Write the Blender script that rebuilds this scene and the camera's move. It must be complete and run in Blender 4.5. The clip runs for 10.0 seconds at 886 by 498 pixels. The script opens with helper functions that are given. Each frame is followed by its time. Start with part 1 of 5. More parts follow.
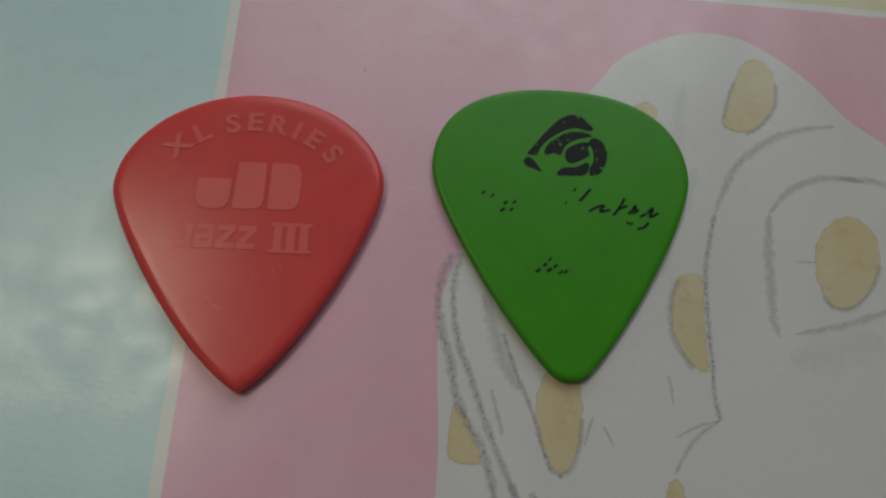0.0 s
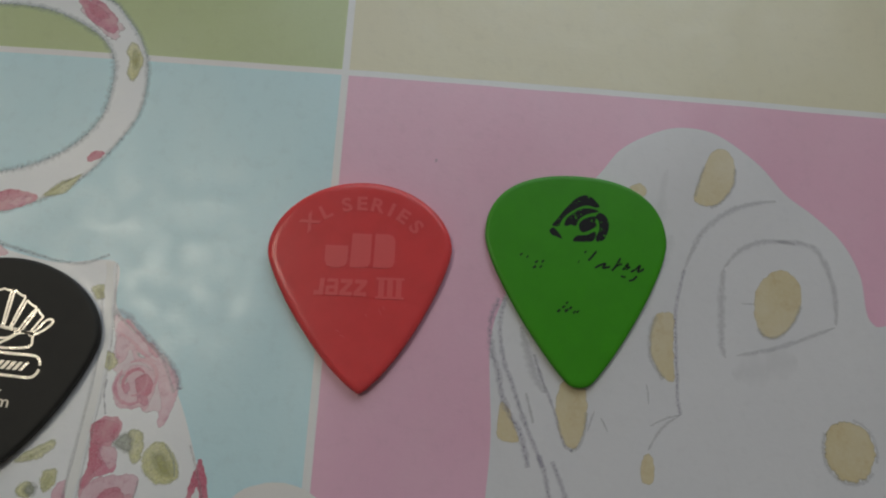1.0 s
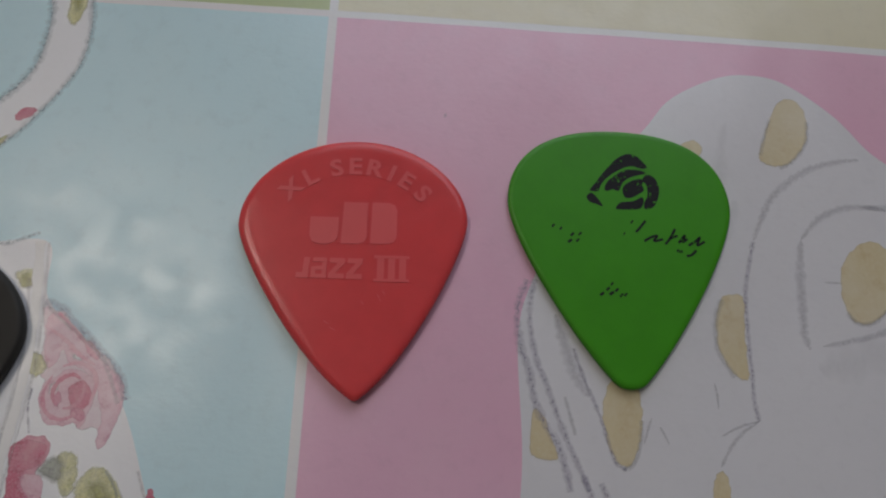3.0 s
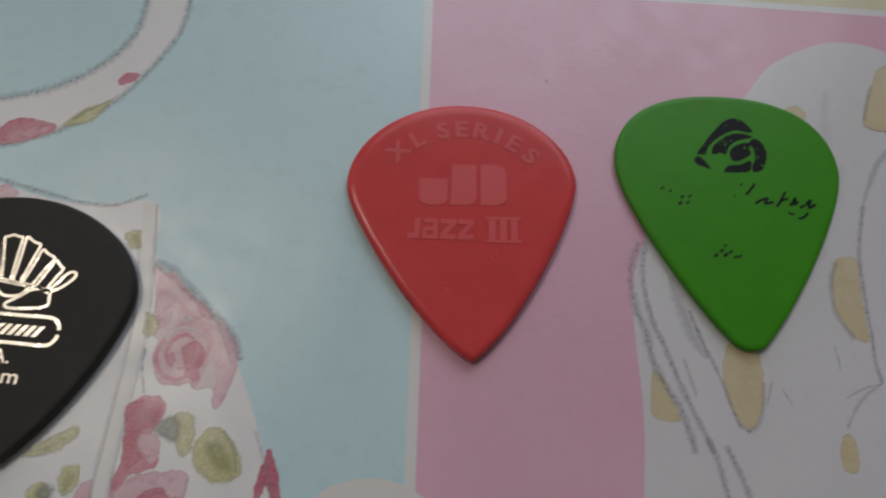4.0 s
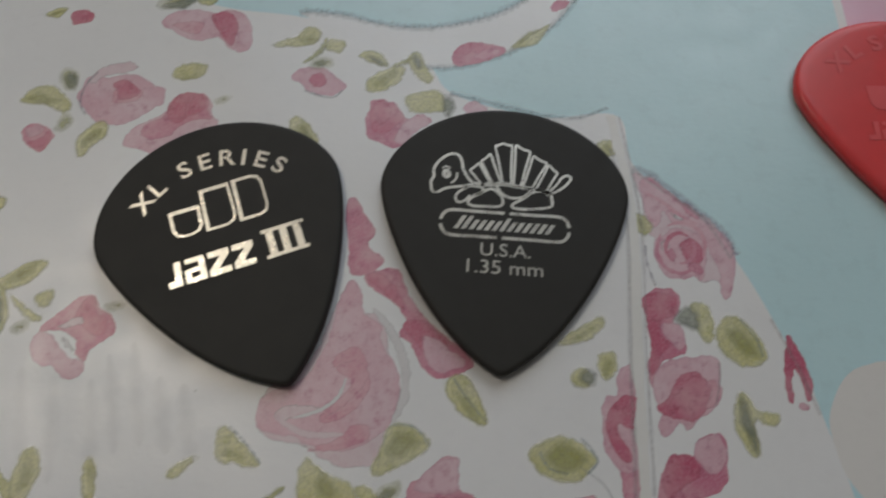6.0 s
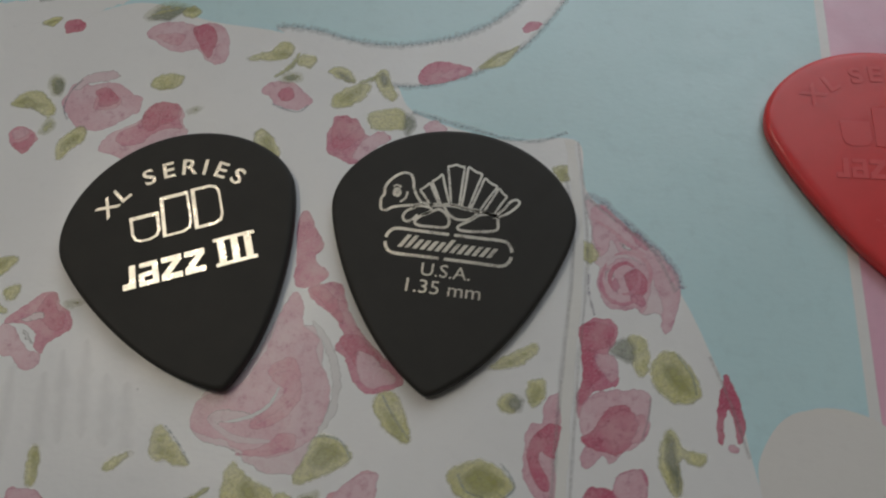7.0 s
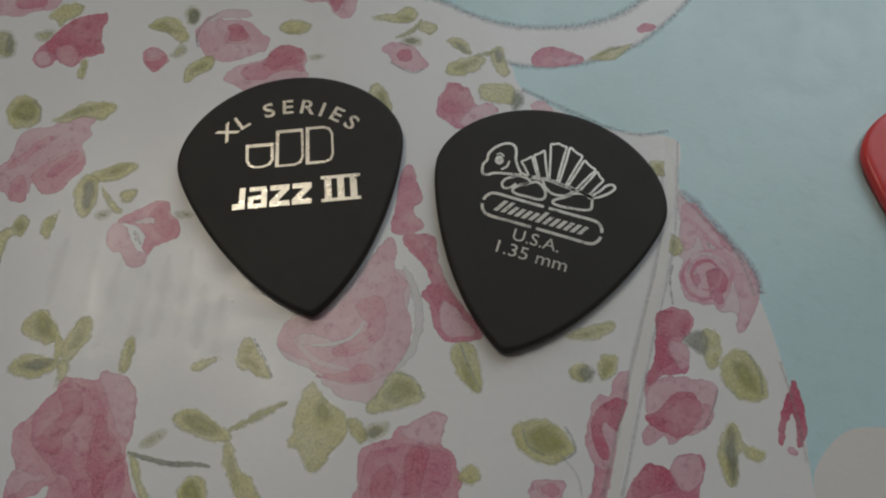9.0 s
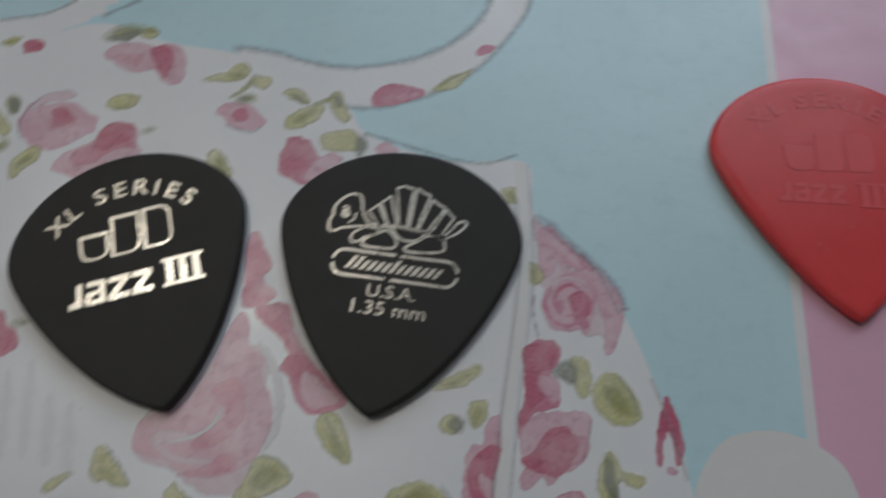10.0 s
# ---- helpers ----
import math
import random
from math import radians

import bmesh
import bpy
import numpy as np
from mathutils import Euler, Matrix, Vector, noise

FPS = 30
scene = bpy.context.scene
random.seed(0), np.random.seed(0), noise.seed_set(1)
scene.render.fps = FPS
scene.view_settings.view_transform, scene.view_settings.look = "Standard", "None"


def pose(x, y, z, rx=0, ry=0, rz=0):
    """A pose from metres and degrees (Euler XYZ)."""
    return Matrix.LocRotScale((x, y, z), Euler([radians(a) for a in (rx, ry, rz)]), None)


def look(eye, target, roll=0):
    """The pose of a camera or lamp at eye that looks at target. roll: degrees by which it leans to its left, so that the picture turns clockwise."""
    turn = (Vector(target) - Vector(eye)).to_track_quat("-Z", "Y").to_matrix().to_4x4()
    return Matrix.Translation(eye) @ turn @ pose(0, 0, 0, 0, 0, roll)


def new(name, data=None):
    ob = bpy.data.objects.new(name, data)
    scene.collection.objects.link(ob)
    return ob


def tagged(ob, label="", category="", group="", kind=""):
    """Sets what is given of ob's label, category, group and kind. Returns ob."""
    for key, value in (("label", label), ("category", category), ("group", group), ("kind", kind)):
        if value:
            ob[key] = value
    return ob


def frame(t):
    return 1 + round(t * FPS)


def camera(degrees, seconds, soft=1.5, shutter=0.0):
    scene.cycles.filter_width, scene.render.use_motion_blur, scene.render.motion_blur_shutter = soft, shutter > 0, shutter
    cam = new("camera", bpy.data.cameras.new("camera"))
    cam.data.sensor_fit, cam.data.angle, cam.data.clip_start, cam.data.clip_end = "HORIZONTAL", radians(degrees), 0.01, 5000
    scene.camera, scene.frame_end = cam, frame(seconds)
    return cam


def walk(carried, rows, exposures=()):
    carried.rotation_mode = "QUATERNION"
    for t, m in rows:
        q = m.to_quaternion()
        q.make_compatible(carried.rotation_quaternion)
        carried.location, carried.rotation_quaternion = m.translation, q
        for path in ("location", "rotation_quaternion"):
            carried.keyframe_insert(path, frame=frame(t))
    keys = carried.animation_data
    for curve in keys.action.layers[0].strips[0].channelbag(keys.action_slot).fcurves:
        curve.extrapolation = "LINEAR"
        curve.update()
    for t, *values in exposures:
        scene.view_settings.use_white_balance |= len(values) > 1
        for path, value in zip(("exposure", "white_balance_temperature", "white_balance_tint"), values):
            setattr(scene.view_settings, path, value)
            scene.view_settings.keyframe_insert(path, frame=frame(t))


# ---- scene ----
# The path: seconds, the eye in millimetres, the turn in degrees.
cam = camera(65.0, 10.0, soft=2.1, shutter=0.35)
PATH = [
    (0, 19.20, -56.40, 62.09, 20.48, -4.21, 1.67),
    (0.5, 16.49, -49.75, 67.12, 13.42, -3.96, 2.38),
    (0.6, 14.22, -52.12, 73.91, 15.94, -4.70, 2.01),
    (0.8, 10.79, -55.25, 91.77, 18.51, -4.76, 2.02),
    (1, 12.09, -55.02, 93.48, 16.62, -3.08, 2.49),
    (1.5, 9.93, -51.49, 78.61, 17.46, -3.39, 2.00),
    (2, 9.04, -48.47, 77.58, 17.83, -3.19, 2.08),
    (2.2, 11.04, -50.63, 76.67, 19.91, -3.46, 1.40),
    (3.3, 10.68, -55.37, 71.83, 18.01, -3.02, 1.55),
    (3.5, 9.15, -56.13, 70.45, 18.19, -2.77, 1.54),
    (4, -0.46, -60.81, 70.19, 19.93, -3.00, 1.46),
    (4.5, -11.60, -62.14, 69.71, 18.50, -2.74, 0.61),
    (5, -33.04, -69.77, 70.03, 19.80, -2.63, 1.11),
    (5.5, -41.24, -72.58, 66.83, 21.03, -2.20, -0.38),
    (6, -49.36, -74.73, 66.02, 22.11, -1.53, 0.49),
    (6.2, -51.89, -76.61, 65.65, 21.93, -1.63, 0.89),
    (7.3, -34.40, -71.47, 68.50, 21.73, 2.85, 7.50),
    (7.5, -35.15, -72.51, 68.32, 21.46, 2.84, 8.98),
    (8, -38.80, -75.38, 68.56, 21.99, 1.67, 11.37),
    (8.5, -42.46, -79.69, 69.39, 23.03, 0.66, 14.54),
    (9, -43.41, -79.82, 69.13, 23.09, 0.24, 14.56),
    (9.5, -43.62, -79.53, 68.77, 22.88, -0.06, 14.22),
    (10, -32.62, -71.49, 68.66, 22.97, 1.28, 5.25),
]
EXPOSURES = [(0.0, -0.59, 7000, 5), (0.5, -0.61, 7000, 6), (1.0, -0.49, 6650, 9), (2.0, -0.45, 6550, 15), (3.5, -0.51, 6550, 17), (4.5, -0.49, 6800, 13), (6.0, -0.52, 6700, 12), (7.5, -0.64, 6800, 11),
             (9.5, -0.69, 6800, 11), (10.0, -0.58, 6250, 12)]
walk(cam, [(t, pose(x / 1000, y / 1000, z / 1000, rx, ry, rz)) for t, x, y, z, rx, ry, rz in PATH], EXPOSURES)

from mathutils import geometry

MM = 0.001

# ---- light ----
world = bpy.data.worlds.new("sky")
scene.world = world
world.use_nodes = True
sky = world.node_tree.nodes.new("ShaderNodeTexSky")
sky.sky_type, sky.sun_disc = "NISHITA", False
sky.sun_elevation, sky.sun_rotation = radians(35), radians(120)
world.node_tree.links.new(sky.outputs[0], world.node_tree.nodes["Background"].inputs[0])
world.node_tree.nodes["Background"].inputs[1].default_value = 0.1


def area_lamp(name, eye, target, sx, sy, watts, colour):
    data = bpy.data.lights.new(name, "AREA")
    data.shape, data.size, data.size_y, data.energy, data.color = "RECTANGLE", sx, sy, watts, colour
    ob = new(name, data)
    ob.matrix_world = look(eye, target)
    return ob


area_lamp("ceiling_lamp_light", (-0.74, 0.40, 1.64), (-0.74, 0.40, 0), 0.42, 0.42, 4.5, (1.0, 0.90, 0.72))
# Added source, out of view: a cool sheen that brightens the far cloth.
area_lamp("added_sheen_light", (0.30, 1.27, 1.02), (0.1, 0, 0.0), 1.3, 1.2, 14.8, (0.83, 0.92, 1.0))


# ---- materials ----
def material(name):
    m = bpy.data.materials.new(name)
    m.use_nodes = True
    nt = m.node_tree
    return m, nt, nt.nodes["Principled BSDF"]


def node(nt, kind, **values):
    n = nt.nodes.new(kind)
    for key, v in values.items():
        n.inputs[key.replace("_", " ")].default_value = v
    return n


def noise_at(nt, scale, detail=4.0, rough=0.55, stretch=None):
    pos = nt.nodes.new("ShaderNodeNewGeometry").outputs["Position"]
    if stretch:
        mul = nt.nodes.new("ShaderNodeVectorMath")
        mul.operation = "MULTIPLY"
        nt.links.new(pos, mul.inputs[0])
        mul.inputs[1].default_value = stretch
        pos = mul.outputs[0]
    n = node(nt, "ShaderNodeTexNoise", Scale=scale, Detail=detail, Roughness=rough)
    nt.links.new(pos, n.inputs["Vector"])
    return n.outputs["Fac"]


def ramp(nt, fac, a, b, lo=0.0, hi=1.0):
    r = nt.nodes.new("ShaderNodeMapRange")
    r.interpolation_type = "SMOOTHSTEP"
    nt.links.new(fac, r.inputs["Value"])
    for key, v in (("From Min", a), ("From Max", b), ("To Min", lo), ("To Max", hi)):
        r.inputs[key].default_value = v
    return r.outputs["Result"]


def mix(nt, fac, a, b, blend="MIX"):
    n = nt.nodes.new("ShaderNodeMix")
    n.data_type, n.blend_type = "RGBA", blend
    for socket, v in ((n.inputs["Factor"], fac), (n.inputs["A"], a), (n.inputs["B"], b)):
        if isinstance(v, bpy.types.NodeSocket):
            nt.links.new(v, socket)
        else:
            socket.default_value = v if isinstance(v, float) else (*v, 1.0)
    return n.outputs["Result"]


def maths(nt, op, a, b):
    n = nt.nodes.new("ShaderNodeMath")
    n.operation = op
    for socket, v in ((n.inputs[0], a), (n.inputs[1], b)):
        if isinstance(v, bpy.types.NodeSocket):
            nt.links.new(v, socket)
        else:
            socket.default_value = v
    return n.outputs[0]


def relief(nt, bsdf, parts):
    """Chained bumps: (height, strength, metres)."""
    last = None
    for height, strength, depth in parts:
        b = node(nt, "ShaderNodeBump", Strength=strength, Distance=depth)
        nt.links.new(height, b.inputs["Height"])
        if last:
            nt.links.new(last, b.inputs["Normal"])
        last = b.outputs["Normal"]
    nt.links.new(last, bsdf.inputs["Normal"])


def coated_cloth(nt, bsdf):
    """The wipe-clean face of the cloth: soft waves, a fine weave and an uneven sheen."""
    waves = noise_at(nt, 34, 2.0, 0.45, (1.0, 0.45, 1.0))
    crease = noise_at(nt, 210, 3.0, 0.5, (1.0, 0.8, 1.0))
    weave = noise_at(nt, 1900, 2.5, 0.55, (0.6, 1.0, 1.0))
    relief(nt, bsdf, ((waves, 0.8, 0.0021), (crease, 0.4, 0.00016), (weave, 0.4, 0.00004)))
    nt.links.new(ramp(nt, noise_at(nt, 320, 4.0), 0.3, 0.7, 0.32, 0.44), bsdf.inputs["Roughness"])
    bsdf.inputs["Specular IOR Level"].default_value = 1.0


def print_material(name, colour, tint=0.16, rim=0.0, soft=0.0, strength=1.0, grain=900, dark=None, blurred=False):
    """Ink on the cloth; thin washes break up into specks. rim: pigment gathered at the edge of a wash; soft: how far the edge frays; strength: cover."""
    m, nt, bsdf = material(name)
    dark = dark or tuple(c * 0.62 for c in colour)
    light = tuple(min(0.86, c * 0.7 + 0.26) for c in colour)
    base = mix(nt, ramp(nt, noise_at(nt, grain * 0.22, 5.0, 0.6), 0.36, 0.72, 0.0, tint * 3.2), colour, light)
    base = mix(nt, ramp(nt, noise_at(nt, grain, 5.0, 0.65), 0.48, 0.74, 0.0, tint * 3.0), base, dark)
    base = mix(nt, ramp(nt, noise_at(nt, grain * 4.5, 3.0, 0.6), 0.42, 0.7, 0.0, tint * 1.6), base, light)
    if tint > 0.25:
        streak = noise_at(nt, 520, 4.0, 0.6, (1.0, 0.35, 1.0))
        base = mix(nt, ramp(nt, streak, 0.50, 0.66, 0.0, 0.26), base, light)
        blot = noise_at(nt, 1500, 4.0, 0.7)
        base = mix(nt, ramp(nt, blot, 0.56, 0.70, 0.0, 0.4), base, dark)
    if rim or soft:
        edge = nt.nodes.new("ShaderNodeAttribute")
        edge.attribute_name = "rim"
        fray = maths(nt, "ADD", edge.outputs["Fac"], maths(nt, "MULTIPLY", maths(nt, "SUBTRACT", noise_at(nt, 800, 3.0, 0.5), 0.5), 0.34))
        if rim:
            base = mix(nt, ramp(nt, fray, 0.72, 1.0, 0.0, rim), base, dark)
        cover = ramp(nt, fray, 1.0 - soft, 1.0 + soft * 0.4, strength, 0.0)
        if strength < 0.5 or soft > 0.75 or blurred:
            cover = maths(nt, "MULTIPLY", cover, ramp(nt, noise_at(nt, 3000, 4.0, 0.75), 0.30, 0.66, 0.62 if blurred else 0.45, 1.0))
        else:
            speck = maths(nt, "ADD", noise_at(nt, 2300, 4.0, 0.6), maths(nt, "MULTIPLY", maths(nt, "SUBTRACT", cover, 0.5), 1.6))
            cover = ramp(nt, speck, 0.34, 0.66)
        nt.links.new(cover, bsdf.inputs["Alpha"])
    nt.links.new(base, bsdf.inputs["Base Color"])
    coated_cloth(nt, bsdf)
    return m


INK = {
    "blue": print_material("blue_ink", (0.55, 0.79, 0.84), 0.05, grain=420),
    "pink": print_material("pink_ink", (0.80, 0.46, 0.60), 0.04, grain=420),
    "green": print_material("green_ink", (0.47, 0.56, 0.27), 0.04, grain=420),
    "yellow": print_material("yellow_ink", (0.72, 0.68, 0.48), 0.04, grain=420),
    "cloth": print_material("white_cloth", (0.78, 0.79, 0.79), 0.02, grain=420),
    "paper": print_material("white_ink", (0.83, 0.84, 0.85), 0.06, 0.0, 0.06, grain=600, dark=(0.72, 0.73, 0.74)),
    "cream": print_material("cream_ink", (0.79, 0.78, 0.76), 0.06, 0.0, 0.06, grain=600, dark=(0.68, 0.67, 0.65)),
    "linen": print_material("linen_ink", (0.72, 0.72, 0.745), 0.06, 0.0, 0.06, grain=600, dark=(0.59, 0.59, 0.61)),
    "gap": print_material("white_gap", (0.70, 0.69, 0.70), 0.06, 0.0, 0.7, 0.75, grain=600),
    "blush": print_material("blush_wash", (0.70, 0.55, 0.59), 0.3, 0.2, 0.5, 0.85, dark=(0.62, 0.42, 0.48)),
    "light": print_material("light_pink_wash", (0.68, 0.40, 0.475), 0.42, 0.4, 0.18, dark=(0.55, 0.26, 0.35)),
    "rosy": print_material("warm_pink_wash", (0.64, 0.265, 0.35), 0.42, 0.3, 0.18, dark=(0.52, 0.165, 0.255)),
    "mid": print_material("rose_wash", (0.59, 0.165, 0.265), 0.4, 0.2, 0.18, dark=(0.46, 0.095, 0.18)),
    "deep": print_material("crimson_wash", (0.54, 0.086, 0.172), 0.34, 0.15, 0.18, dark=(0.38, 0.042, 0.10)),
    "wine": print_material("wine_wash", (0.40, 0.065, 0.13), 0.2, 0.0, 0.6, 0.8),
    "leaf": print_material("leaf_wash", (0.43, 0.44, 0.11), 0.35, 0.0, 0.85, 0.7, dark=(0.25, 0.28, 0.11), blurred=True),
    "halo": print_material("pale_leaf_wash", (0.67, 0.65, 0.28), 0.38, 0.0, 0.45, 0.92, dark=(0.46, 0.47, 0.18), blurred=True),
    "strap": print_material("strap_ink", (0.80, 0.80, 0.78), 0.04, 0.0, 0.25, grain=600),
    "sage": print_material("sage_wash", (0.23, 0.26, 0.18), 0.3, 0.0, 0.7, 0.9, dark=(0.13, 0.16, 0.15), blurred=True),
    "ochre": print_material("ochre_wash", (0.66, 0.57, 0.35), 0.22, 0.3, 0.3, grain=420, dark=(0.57, 0.44, 0.21)),
    "grey": print_material("grey_pencil", (0.44, 0.43, 0.48), 0.2, 0.0, 0.95, 0.36, 1400),
    "violet": print_material("violet_pencil", (0.41, 0.38, 0.49), 0.2, 0.0, 0.9, 0.46, 1400),
    "slate": print_material("slate_pencil", (0.36, 0.46, 0.50), 0.2, 0.0, 0.95, 0.48, 900),
    "soft": print_material("soft_shade", (0.46, 0.46, 0.48), 0.1, 0.0, 1.0, 0.36, 700),
    "faint": print_material("faint_shade", (0.56, 0.56, 0.57), 0.1, 0.0, 1.0, 0.09, 700),
}


def plastic(name, colour, rough, translucent=0.0, bump=0.4, fine=1800, dark=0.93, shine=0.5):
    m, nt, bsdf = material(name)
    base = mix(nt, ramp(nt, noise_at(nt, 260, 5.0, 0.6), 0.35, 0.7), colour, tuple(c * dark for c in colour))
    nt.links.new(base, bsdf.inputs["Base Color"])
    nt.links.new(ramp(nt, noise_at(nt, 500, 5.0, 0.65), 0.3, 0.7, rough - 0.03, rough + 0.05), bsdf.inputs["Roughness"])
    relief(nt, bsdf, ((noise_at(nt, 75, 2.0), bump, 0.0002), (noise_at(nt, fine, 3.0, 0.6), bump * 0.5, 0.000012)))
    bsdf.inputs["Specular IOR Level"].default_value = shine
    if translucent:
        bsdf.inputs["Subsurface Weight"].default_value = translucent
        bsdf.inputs["Subsurface Radius"].default_value = (1.0, 0.25, 0.2)
        bsdf.inputs["Subsurface Scale"].default_value = 0.0014
    return m


RED = plastic("red_nylon", (0.76, 0.080, 0.084), 0.22, 0.35, 0.22, dark=0.94, shine=0.34)
RED_RAISED = plastic("red_nylon_raised", (0.77, 0.093, 0.098), 0.36, 0.0, 0.1, dark=0.97)
GREEN = plastic("green_plastic", (0.048, 0.305, 0.011), 0.36, 0.0, 0.12, shine=0.28)
BLACK = plastic("black_matt_plastic", (0.029, 0.028, 0.025), 0.58, 0.0, 0.04, 3200, shine=0.30)


def foil_material():
    m, nt, bsdf = material("silver_foil")
    wear = noise_at(nt, 2400, 4.0, 0.65)
    nt.links.new(mix(nt, ramp(nt, wear, 0.52, 0.75), (0.60, 0.58, 0.52), (0.30, 0.29, 0.26)), bsdf.inputs["Base Color"])
    bsdf.inputs["Metallic"].default_value = 0.9
    nt.links.new(ramp(nt, noise_at(nt, 900), 0.3, 0.7, 0.25, 0.36), bsdf.inputs["Roughness"])
    relief(nt, bsdf, ((wear, 0.35, 0.00003),))
    return m


def ink_material():
    """Black ink, rubbed away in places."""
    m, nt, bsdf = material("worn_black_ink")
    bsdf.inputs["Base Color"].default_value = (0.010, 0.010, 0.012, 1)
    bsdf.inputs["Roughness"].default_value = 0.5
    rub = noise_at(nt, 1500, 5.0, 0.7)
    nt.links.new(ramp(nt, rub, 0.36, 0.42), bsdf.inputs["Alpha"])
    bsdf.inputs["Specular IOR Level"].default_value = 0.22
    relief(nt, bsdf, ((rub, 0.3, 0.00003),))
    return m


FOIL, INK_BLACK = foil_material(), ink_material()


def plain(name, colour, rough=0.7, scale=40.0):
    m, nt, bsdf = material(name)
    n = noise_at(nt, scale, 5.0, 0.6)
    nt.links.new(mix(nt, ramp(nt, n, 0.3, 0.75), colour, tuple(c * 0.82 for c in colour)), bsdf.inputs["Base Color"])
    bsdf.inputs["Roughness"].default_value = rough
    relief(nt, bsdf, ((n, 0.2, 0.001),))
    return m


WALL, FLOOR, CEIL = plain("wall_paint", (0.62, 0.60, 0.56)), plain("floor_wood", (0.25, 0.16, 0.10), 0.45), plain("ceiling_paint", (0.60, 0.59, 0.57))
WOOD = plain("table_wood", (0.30, 0.19, 0.11), 0.5, 90)
WHITE_PAINT = plain("white_paint", (0.78, 0.78, 0.76), 0.4)


def glow_material(name, colour, strength):
    m, nt, bsdf = material(name)
    bsdf.inputs["Emission Color"].default_value = (*colour, 1)
    bsdf.inputs["Emission Strength"].default_value = strength
    return m


LAMP_GLOW = glow_material("lamp_diffuser", (1.0, 0.95, 0.88), 6.0)


# ---- mesh helpers ----
def part(name, bm, mat, parent=None, label=""):
    me = bpy.data.meshes.new(name)
    bm.to_mesh(me)
    bm.free()
    return linked(name, me, mat, parent, label)


def linked(name, me, mat, parent=None, label=""):
    me.materials.append(mat)
    ob = new(name, me)
    if parent:
        ob.parent = parent
    return tagged(ob, label)


def box(x0, x1, y0, y1, z0, z1, bevel=0.0):
    bm = bmesh.new()
    bmesh.ops.create_cube(bm, size=1.0)
    for v in bm.verts:
        v.co = Vector(((x0 + x1) / 2 + v.co.x * (x1 - x0), (y0 + y1) / 2 + v.co.y * (y1 - y0), (z0 + z1) / 2 + v.co.z * (z1 - z0)))
    if bevel:
        bmesh.ops.bevel(bm, geom=bm.edges[:], offset=bevel, segments=3, affect="EDGES", profile=0.5)
    return bm


def spline(points, closed=False, steps=10):
    """A smooth line through the points."""
    pts = [Vector((*p, 0)) for p in points]
    n, res = len(pts), []
    for i in range(n if closed else n - 1):
        a, b, c, e = (pts[(i + k) % n] if closed else pts[min(max(i + k, 0), n - 1)] for k in (-1, 0, 1, 2))
        for s in range(steps):
            u = s / steps
            res.append(0.5 * (2 * b + (c - a) * u + (2 * a - 5 * b + 4 * c - e) * u * u + (3 * b - a - 3 * c + e) * u ** 3))
    if not closed:
        res.append(pts[-1])
    return res


# ---- the room ----
FLOOR_Z, TOP_Z, X0, X1, Y0, Y1 = -0.76, 1.75, -1.9, 2.1, -2.0, 1.3
tagged(part("floor", box(X0 - 0.1, X1 + 0.1, Y0 - 0.1, Y1 + 0.1, FLOOR_Z - 0.1, FLOOR_Z), FLOOR), "brown wooden floor of the room", "floor", kind="structure")
tagged(part("ceiling", box(X0 - 0.1, X1 + 0.1, Y0 - 0.1, Y1 + 0.1, TOP_Z, TOP_Z + 0.1), CEIL), "plain pale painted ceiling of the room", "ceiling", kind="structure")
tagged(part("wall_west", box(X0 - 0.1, X0, Y0, Y1, FLOOR_Z, TOP_Z), WALL), "plain pale painted wall", "wall", kind="structure")
tagged(part("wall_east", box(X1, X1 + 0.1, Y0, Y1, FLOOR_Z, TOP_Z), WALL), "plain pale painted wall", "wall", kind="structure")
tagged(part("wall_south", box(X0 - 0.1, X1 + 0.1, Y0 - 0.1, Y0, FLOOR_Z, TOP_Z), WALL), "plain pale painted wall", "wall", kind="structure")
# Opening and window are made up, unseen, to match the added sheen light.
WX0, WX1, WZ0, WZ1 = -0.4, 1.0, 0.35, 1.65
bm = bmesh.new()
for x0, x1, z0, z1 in ((X0 - 0.1, WX0, FLOOR_Z, TOP_Z), (WX1, X1 + 0.1, FLOOR_Z, TOP_Z), (WX0, WX1, FLOOR_Z, WZ0), (WX0, WX1, WZ1, TOP_Z)):
    piece = box(x0, x1, Y1, Y1 + 0.1, z0, z1)
    me = bpy.data.meshes.new("piece")
    piece.to_mesh(me)
    piece.free()
    bm.from_mesh(me)
    bpy.data.meshes.remove(me)
tagged(part("wall_north", bm, WALL), "plain pale painted wall with an added, unseen window opening", "wall", kind="structure")
window = tagged(part("added_window_1", box(WX0, WX1, Y1 + 0.02, Y1 + 0.09, WZ0, WZ0 + 0.05, 0.004), WHITE_PAINT), "white painted window, added out of view to go with the sheen light", "window", kind="structure")
for x0, x1, z0, z1 in ((WX0, WX1, WZ1 - 0.05, WZ1), (WX0, WX0 + 0.05, WZ0 + 0.05, WZ1 - 0.05), (WX1 - 0.05, WX1, WZ0 + 0.05, WZ1 - 0.05), (0.28, 0.32, WZ0 + 0.05, WZ1 - 0.05)):
    part("added_window_frame", box(x0, x1, Y1 + 0.02, Y1 + 0.09, z0, z1, 0.004), WHITE_PAINT, window)

